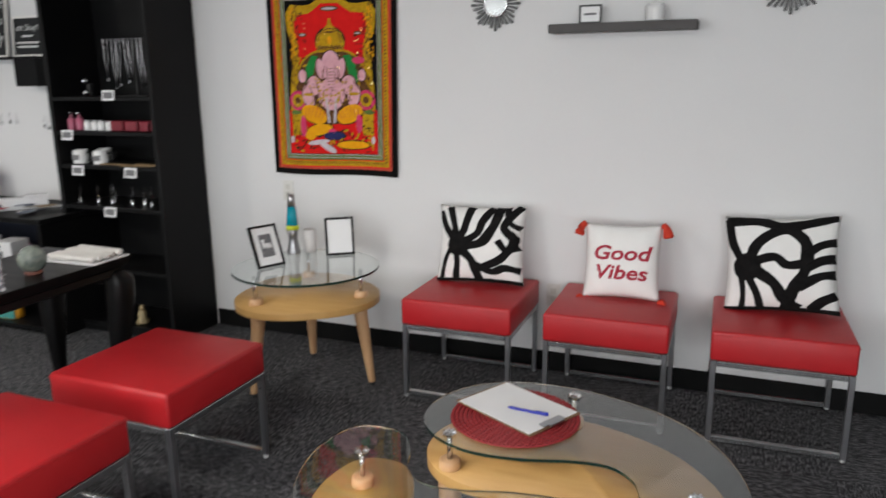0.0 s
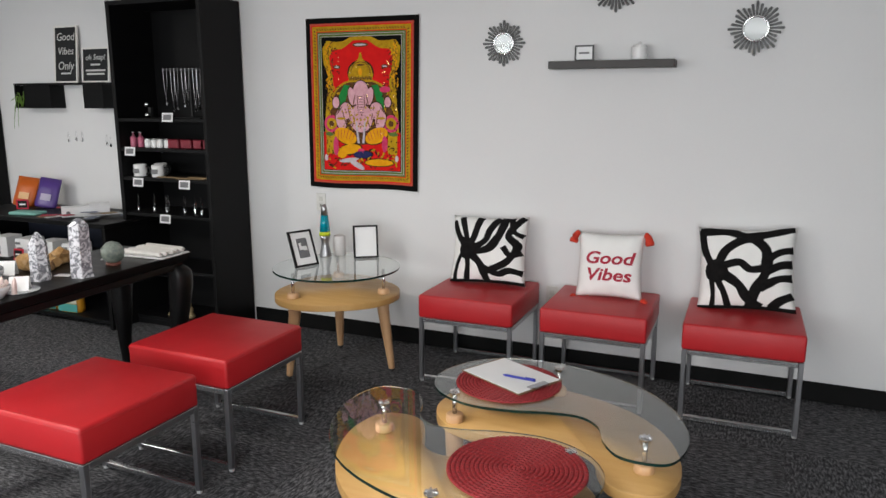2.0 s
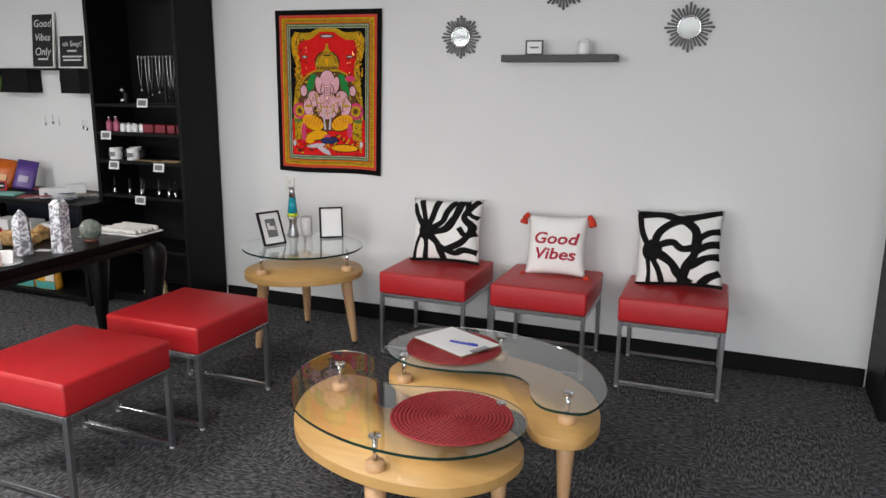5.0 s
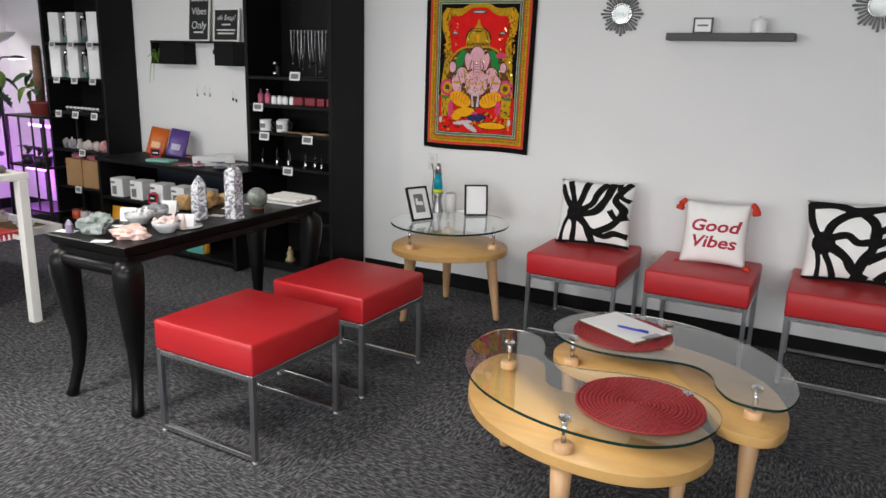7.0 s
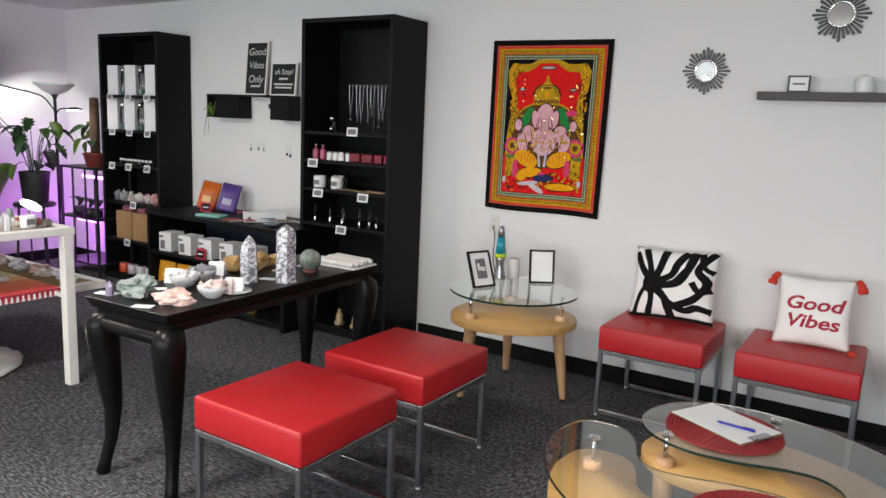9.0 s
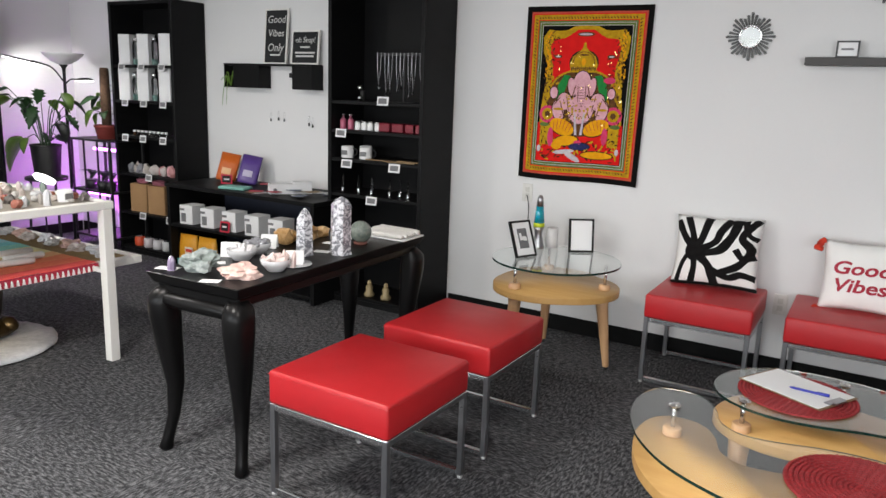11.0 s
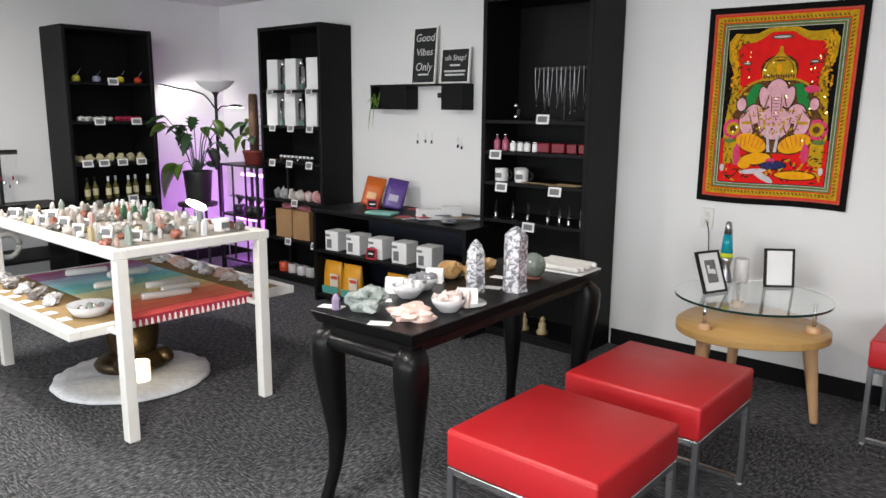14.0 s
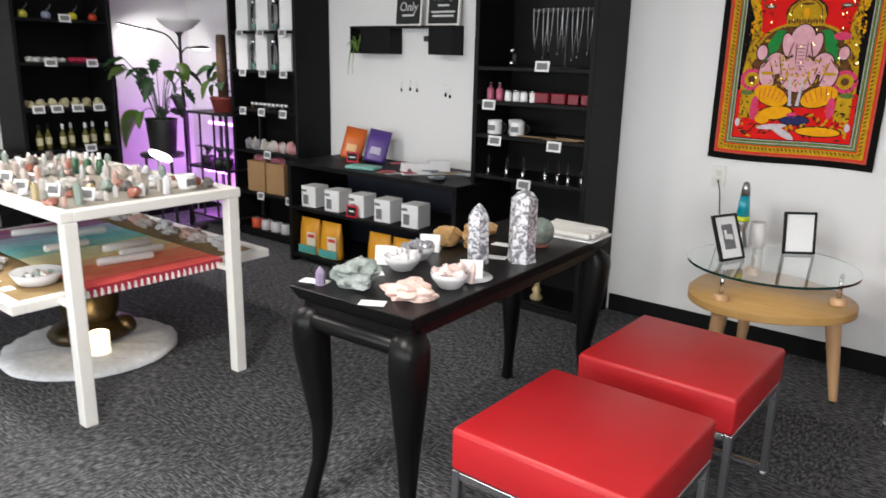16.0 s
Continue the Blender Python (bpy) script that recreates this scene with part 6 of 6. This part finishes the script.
solid("ring_stand", lathe([(0.03, 0), (0.034, 0.004), (0.03, 0.014), (0.026, 0.012)], 20, False), tint("wood_ring", (0.2, 0.07, 0.05), 0.5), "small wooden ring under a stone sphere", "stand", -2.215, 2.11, ZT, smooth=True)
solid("rough_crystal", rock(0.064, 0.05, 0.05, 0.5, 7, 4), shade("green_fluorite", (0.13, 0.17, 0.15), (0.36, 0.38, 0.37), 0.5, scale=24, bump=0.8), "large rough grey green crystal cluster", "crystal", -2.36, 1.29, ZT, 25)
solid("rose_quartz", rock(0.066, 0.044, 0.033, 0.36, 9, 4), shade("rose_quartz", (0.66, 0.42, 0.36), (0.78, 0.58, 0.52), 0.4, scale=12, bump=0.4), "raw pale pink rose quartz slab", "crystal", -2.16, 1.31, ZT, 35)
solid("amethyst_point", crystal(0.016, 0.058, 6, 0.35, 0, 4), tint("amethyst", (0.30, 0.24, 0.36), 0.2), "small grey violet crystal point", "crystal", -2.455, 1.235, ZT)


def bowl(x, y, r, label, mat, count, seed):
    b = thing("glass_bowl", label, "bowl", x, y, ZT, 0, "glass bowls of stones")
    part("dish", lathe([(0, 0), (r * 0.55, 0), (r * 0.6, 0.004), (r * 0.95, 0.03), (r, 0.048), (r * 0.96, 0.048), (r * 0.9, 0.03), (r * 0.5, 0.008), (0.0, 0.007)], 28, False), DISH, b, "clear glass dish", True)
    rn = random.Random(seed)
    for i in range(count * 2):
        a, q = rn.uniform(0, 6.28), rn.uniform(0, r * 0.78)
        part("stone", rock(0.015, 0.012, 0.014, 0.45, seed * 31 + i, 1), mat, b, "", False, pose(q * math.cos(a), q * math.sin(a), 0.016 + 0.022 * q / r + 0.04 * rn.random() * (1 - q / r), rn.uniform(-40, 40), 0, rn.uniform(0, 360)))
    return b


quartz = tint("white_quartz", (0.80, 0.78, 0.79), 0.3)
pinkq = tint("pink_quartz", (0.80, 0.64, 0.60), 0.3)
silverc = tint("silver_chip", (0.45, 0.45, 0.48), 0.2, metal=0.4)
bowl(-2.15, 1.485, 0.06, "clear glass bowl of pale pink quartz points", pinkq, 20, 1)
bowl(-2.385, 1.53, 0.062, "clear glass bowl of white quartz chips", quartz, 20, 2)
bowl(-2.43, 1.66, 0.06, "clear glass bowl of silvery stones", silverc, 18, 3)
for i, (dx, dy, h) in enumerate(((0.0, 0.0, 0.10), (0.02, 0.035, 0.085), (-0.025, 0.02, 0.075))):
    solid("quartz_point", crystal(0.011, h * 0.8, 6, 0.4, 0.1, i + 7), pinkq, "pale pink quartz point standing in a dish", "crystal", -2.13 + dx, 1.505 + dy, ZT + 0.008, 30 * i, "quartz points")
for i, (x, y, rz) in enumerate(((-2.155, 1.60, 35), (-2.47, 1.545, 30), (-2.47, 1.775, 30))):
    k = thing("folded_card", "white folded name card on black table", "card", x, y, ZT, rz, "folded name cards")
    part("card", merged(moved(box(-0.036, 0.036, -0.001, 0.001, 0, 0.062), pose(0, -0.02, 0, -14)), moved(box(-0.036, 0.036, -0.001, 0.001, 0, 0.062), pose(0, 0.02, 0, 14))), PAPER, k)
solid("glass_dish", lathe([(0, 0), (0.05, 0), (0.07, 0.006), (0.068, 0.009), (0.0, 0.005)], 24, False), DISH, "flat clear glass dish under a card", "dish", -2.155, 1.60, ZT, smooth=True)
amber = shade("amber_stone", (0.30, 0.15, 0.04), (0.52, 0.34, 0.16), 0.35, scale=22, bump=0.5)
for i, (x, y, s) in enumerate(((-2.47, 1.87, 0.05), (-2.42, 1.95, 0.04), (-2.46, 2.03, 0.045), (-2.38, 1.90, 0.03), (-2.49, 1.95, 0.035), (-2.46, 2.12, 0.035))):
    solid("amber_stone", rock(s, s * 0.8, s * 0.9, 0.4, i + 60), amber, "golden brown raw stone on black table", "stone", x, y, ZT, 40 * i, "golden brown stones")
for i, (x, y, w, rz) in enumerate(((-2.215, 1.215, 0.075, 30), (-2.49, 1.245, 0.09, 20), (-2.24, 1.865, 0.07, 20), (-2.33, 2.03, 0.07, 10), (-2.33, 2.19, 0.07, 10), (-2.42, 1.42, 0.08, 50))):
    solid("paper_label", box(-w / 2, w / 2, -0.022, 0.022, 0, 0.0015), PAPER, "small white paper label lying on black table", "label", x, y, ZT, rz, "paper labels")
tr = thing("selenite_tray", "white tray of pale selenite wands on black table", "tray", -2.215, 2.36, ZT, 3)
part("tray", box(-0.15, 0.13, -0.095, 0.10, 0, 0.008, 0.003), CARD, tr)
for i in range(7):
    part("wand", moved(lathe([(0.012, -0.12), (0.014, -0.11), (0.013, 0.11), (0.01, 0.12)], 8), pose(-0.005 + 0.006 * (i % 2), -0.075 + 0.026 * i, 0.0215, 0, 90, 4 * (i % 3) - 4)), tint("selenite", (0.80, 0.78, 0.74), 0.4) if i == 0 else bpy.data.materials["selenite"], tr, "", True)

# The stock moves with the table to its final place.
for ob in set(scene.objects) - before:
    if ob.parent is None:
        ob.matrix_basis = Matrix.Translation((-0.065, 0.062, -0.0155)) @ ob.matrix_basis

# ---- stock on the white display table ----
before = set(scene.objects)
rnd = random.Random(77)
palette = [tint("gem%d" % i, q, 0.25, coat=0.3) for i, q in enumerate(((0.60, 0.58, 0.56), (0.48, 0.44, 0.40), (0.62, 0.40, 0.34), (0.28, 0.34, 0.30), (0.50, 0.40, 0.22), (0.16, 0.14, 0.13), (0.58, 0.50, 0.45), (0.35, 0.12, 0.08), (0.68, 0.68, 0.70)))]
towers = [crystal(0.019, 0.085, 6, 0.28, 0.03 * (i - 2), i + 30) for i in range(5)]
lumps = [rock(0.03, 0.026, 0.028, 0.4, i + 80) for i in range(5)]
shared = []
for bm in towers + lumps:
    me = bpy.data.meshes.new("gem")
    bm.to_mesh(me)
    bm.free()
    me.materials.append(palette[0])
    shared.append(me)
for i in range(17):
    for j in range(8):
        x, y = -4.98 + 0.082 * i + rnd.uniform(-0.03, 0.03), 1.05 + 0.087 * j + rnd.uniform(-0.03, 0.03)
        if x > -3.62 or y > 1.69:
            continue
        k = rnd.randrange(10)
        isT = k < 5
        ob = new("crystal_point" if isT else "tumbled_stone", shared[k])
        s = rnd.uniform(0.45, 0.95)
        ob.matrix_basis = pose(x, y, 0.8475, 0, 0, rnd.uniform(0, 360)) @ Matrix.Diagonal((s, s, s * rnd.uniform(0.8, 1.2), 1))
        ob.material_slots[0].link = "OBJECT"
        ob.material_slots[0].material = palette[rnd.choice((0, 0, 1, 2, 3, 4, 5, 6, 6, 7, 8, 8))]
        tagged(ob, "small polished crystal point on white display table" if isT else "small tumbled stone on white display table", "crystal" if isT else "stone", "crystals on the display table")
for i, x in enumerate((-4.9, -4.78, -4.65, -4.52, -4.38, -4.25, -4.1, -3.92, -3.74)):
    k = thing("folded_card", "white folded price card among the crystals", "card", x, 1.07 + 0.05 * (i % 3), 0.8475, 30, "price cards on the display table")
    part("card", moved(box(-0.032, 0.032, -0.001, 0.001, 0, 0.052), pose(0, 0, 0, -16)), PAPER, k)
    part("print", moved(box(-0.022, 0.022, -0.003, -0.0015, 0.012, 0.04), pose(0, 0, 0, -16)), GREYINK, k)
green = tint("green_bottle", (0.05, 0.13, 0.07), 0.15)
for i in range(3):
    b = thing("roller_bottle", "small dark green bottle with white cap", "bottle", -4.42 + 0.06 * i, 1.45 + 0.03 * i, 0.8475, 0, "roller bottles")
    part("bottle", lathe([(0.017, 0), (0.018, 0.06), (0.008, 0.075)], 14), green, b, "", True)
    part("cap", lathe([(0.009, 0.0755), (0.009, 0.105)], 12), CARD, b, "", True)
mugb = thing("printed_cup", "white printed cup at the table corner", "cup", -3.72, 1.60, 0.8475)
part("cup", lathe([(0.036, 0), (0.038, 0.06), (0.035, 0.06), (0.034, 0.006), (0, 0.006)], 20, False), CERAMIC, mugb, "", True)
part("print", moved(box(-0.002, 0.002, -0.02, 0.02, 0.015, 0.045), pose(0.0405, -0.005, 0)), GREYINK, mugb)
# on the lower shelf
ZL = 0.4965
for i in range(9):
    y, x = 1.86 + 0.035 * (i % 2), -3.82 - 0.125 * i
    solid("raw_stone", rock(0.05, 0.04, 0.026, 0.5, i + 120, 3), palette[(0, 8, 6, 2)[i % 4]], "heap of pale polished stones on lower shelf", "stone", x, y, ZL, 30 * i, "stone heaps")
for i, (x, y, l, rz) in enumerate(((-3.92, 1.40, 0.24, 78), (-4.13, 1.52, 0.22, 80), (-4.33, 1.33, 0.2, 85), (-4.52, 1.5, 0.22, 80), (-4.72, 1.36, 0.22, 75), (-4.0, 1.52, 0.2, 82))):
    solid("selenite_wand", moved(lathe([(0.014, -l / 2), (0.019, -l / 2 + 0.01), (0.019, l / 2 - 0.01), (0.012, l / 2)], 8), pose(0, 0, 0.019, 0, 90)), bpy.data.materials["selenite"], "white selenite wand lying on the rainbow runner", "crystal", x, y, 0.5125, rz, "selenite wands", True)
bw = thing("glass_bowl", "clear glass bowl of green and pink stones", "bowl", -3.93, 1.03, ZL)
part("dish", lathe([(0, 0), (0.05, 0), (0.075, 0.01), (0.10, 0.055), (0.096, 0.055), (0.07, 0.014), (0, 0.008)], 30, False), DISH, bw, "clear glass dish", True)
for i in range(26):
    a, q = rnd.uniform(0, 6.28), rnd.uniform(0, 0.068)
    part("stone", rock(0.017, 0.014, 0.012, 0.3, i + 200, 1), palette[(3, 8, 3, 2, 5)[i % 5]], bw, "", False, pose(q * math.cos(a), q * math.sin(a), 0.014 + 0.02 * rnd.random()))
for i in range(10):
    solid("raw_stone", rock(0.038, 0.034, 0.022, 0.45, i + 160, 3), palette[(8, 0, 5, 1)[i % 4]], "small heap of tumbled stones on lower shelf", "stone", -4.25 - 0.085 * i, 0.98 + 0.05 * (i % 2), ZL, 30 * i, "stone heaps")
for i in range(6):
    solid("paper_label", box(-0.03, 0.03, -0.024, 0.024, 0, 0.0015), PAPER, "small white paper label on tan shelf inset", "label", -3.95 - 0.15 * i, 0.92, ZL, 6 * i, "paper labels")

# The stock moves with the white table to its final place.
for ob in set(scene.objects) - before:
    if ob.parent is None:
        ob.matrix_basis = Matrix.Translation((-0.022, 0.027, 0)) @ ob.matrix_basis
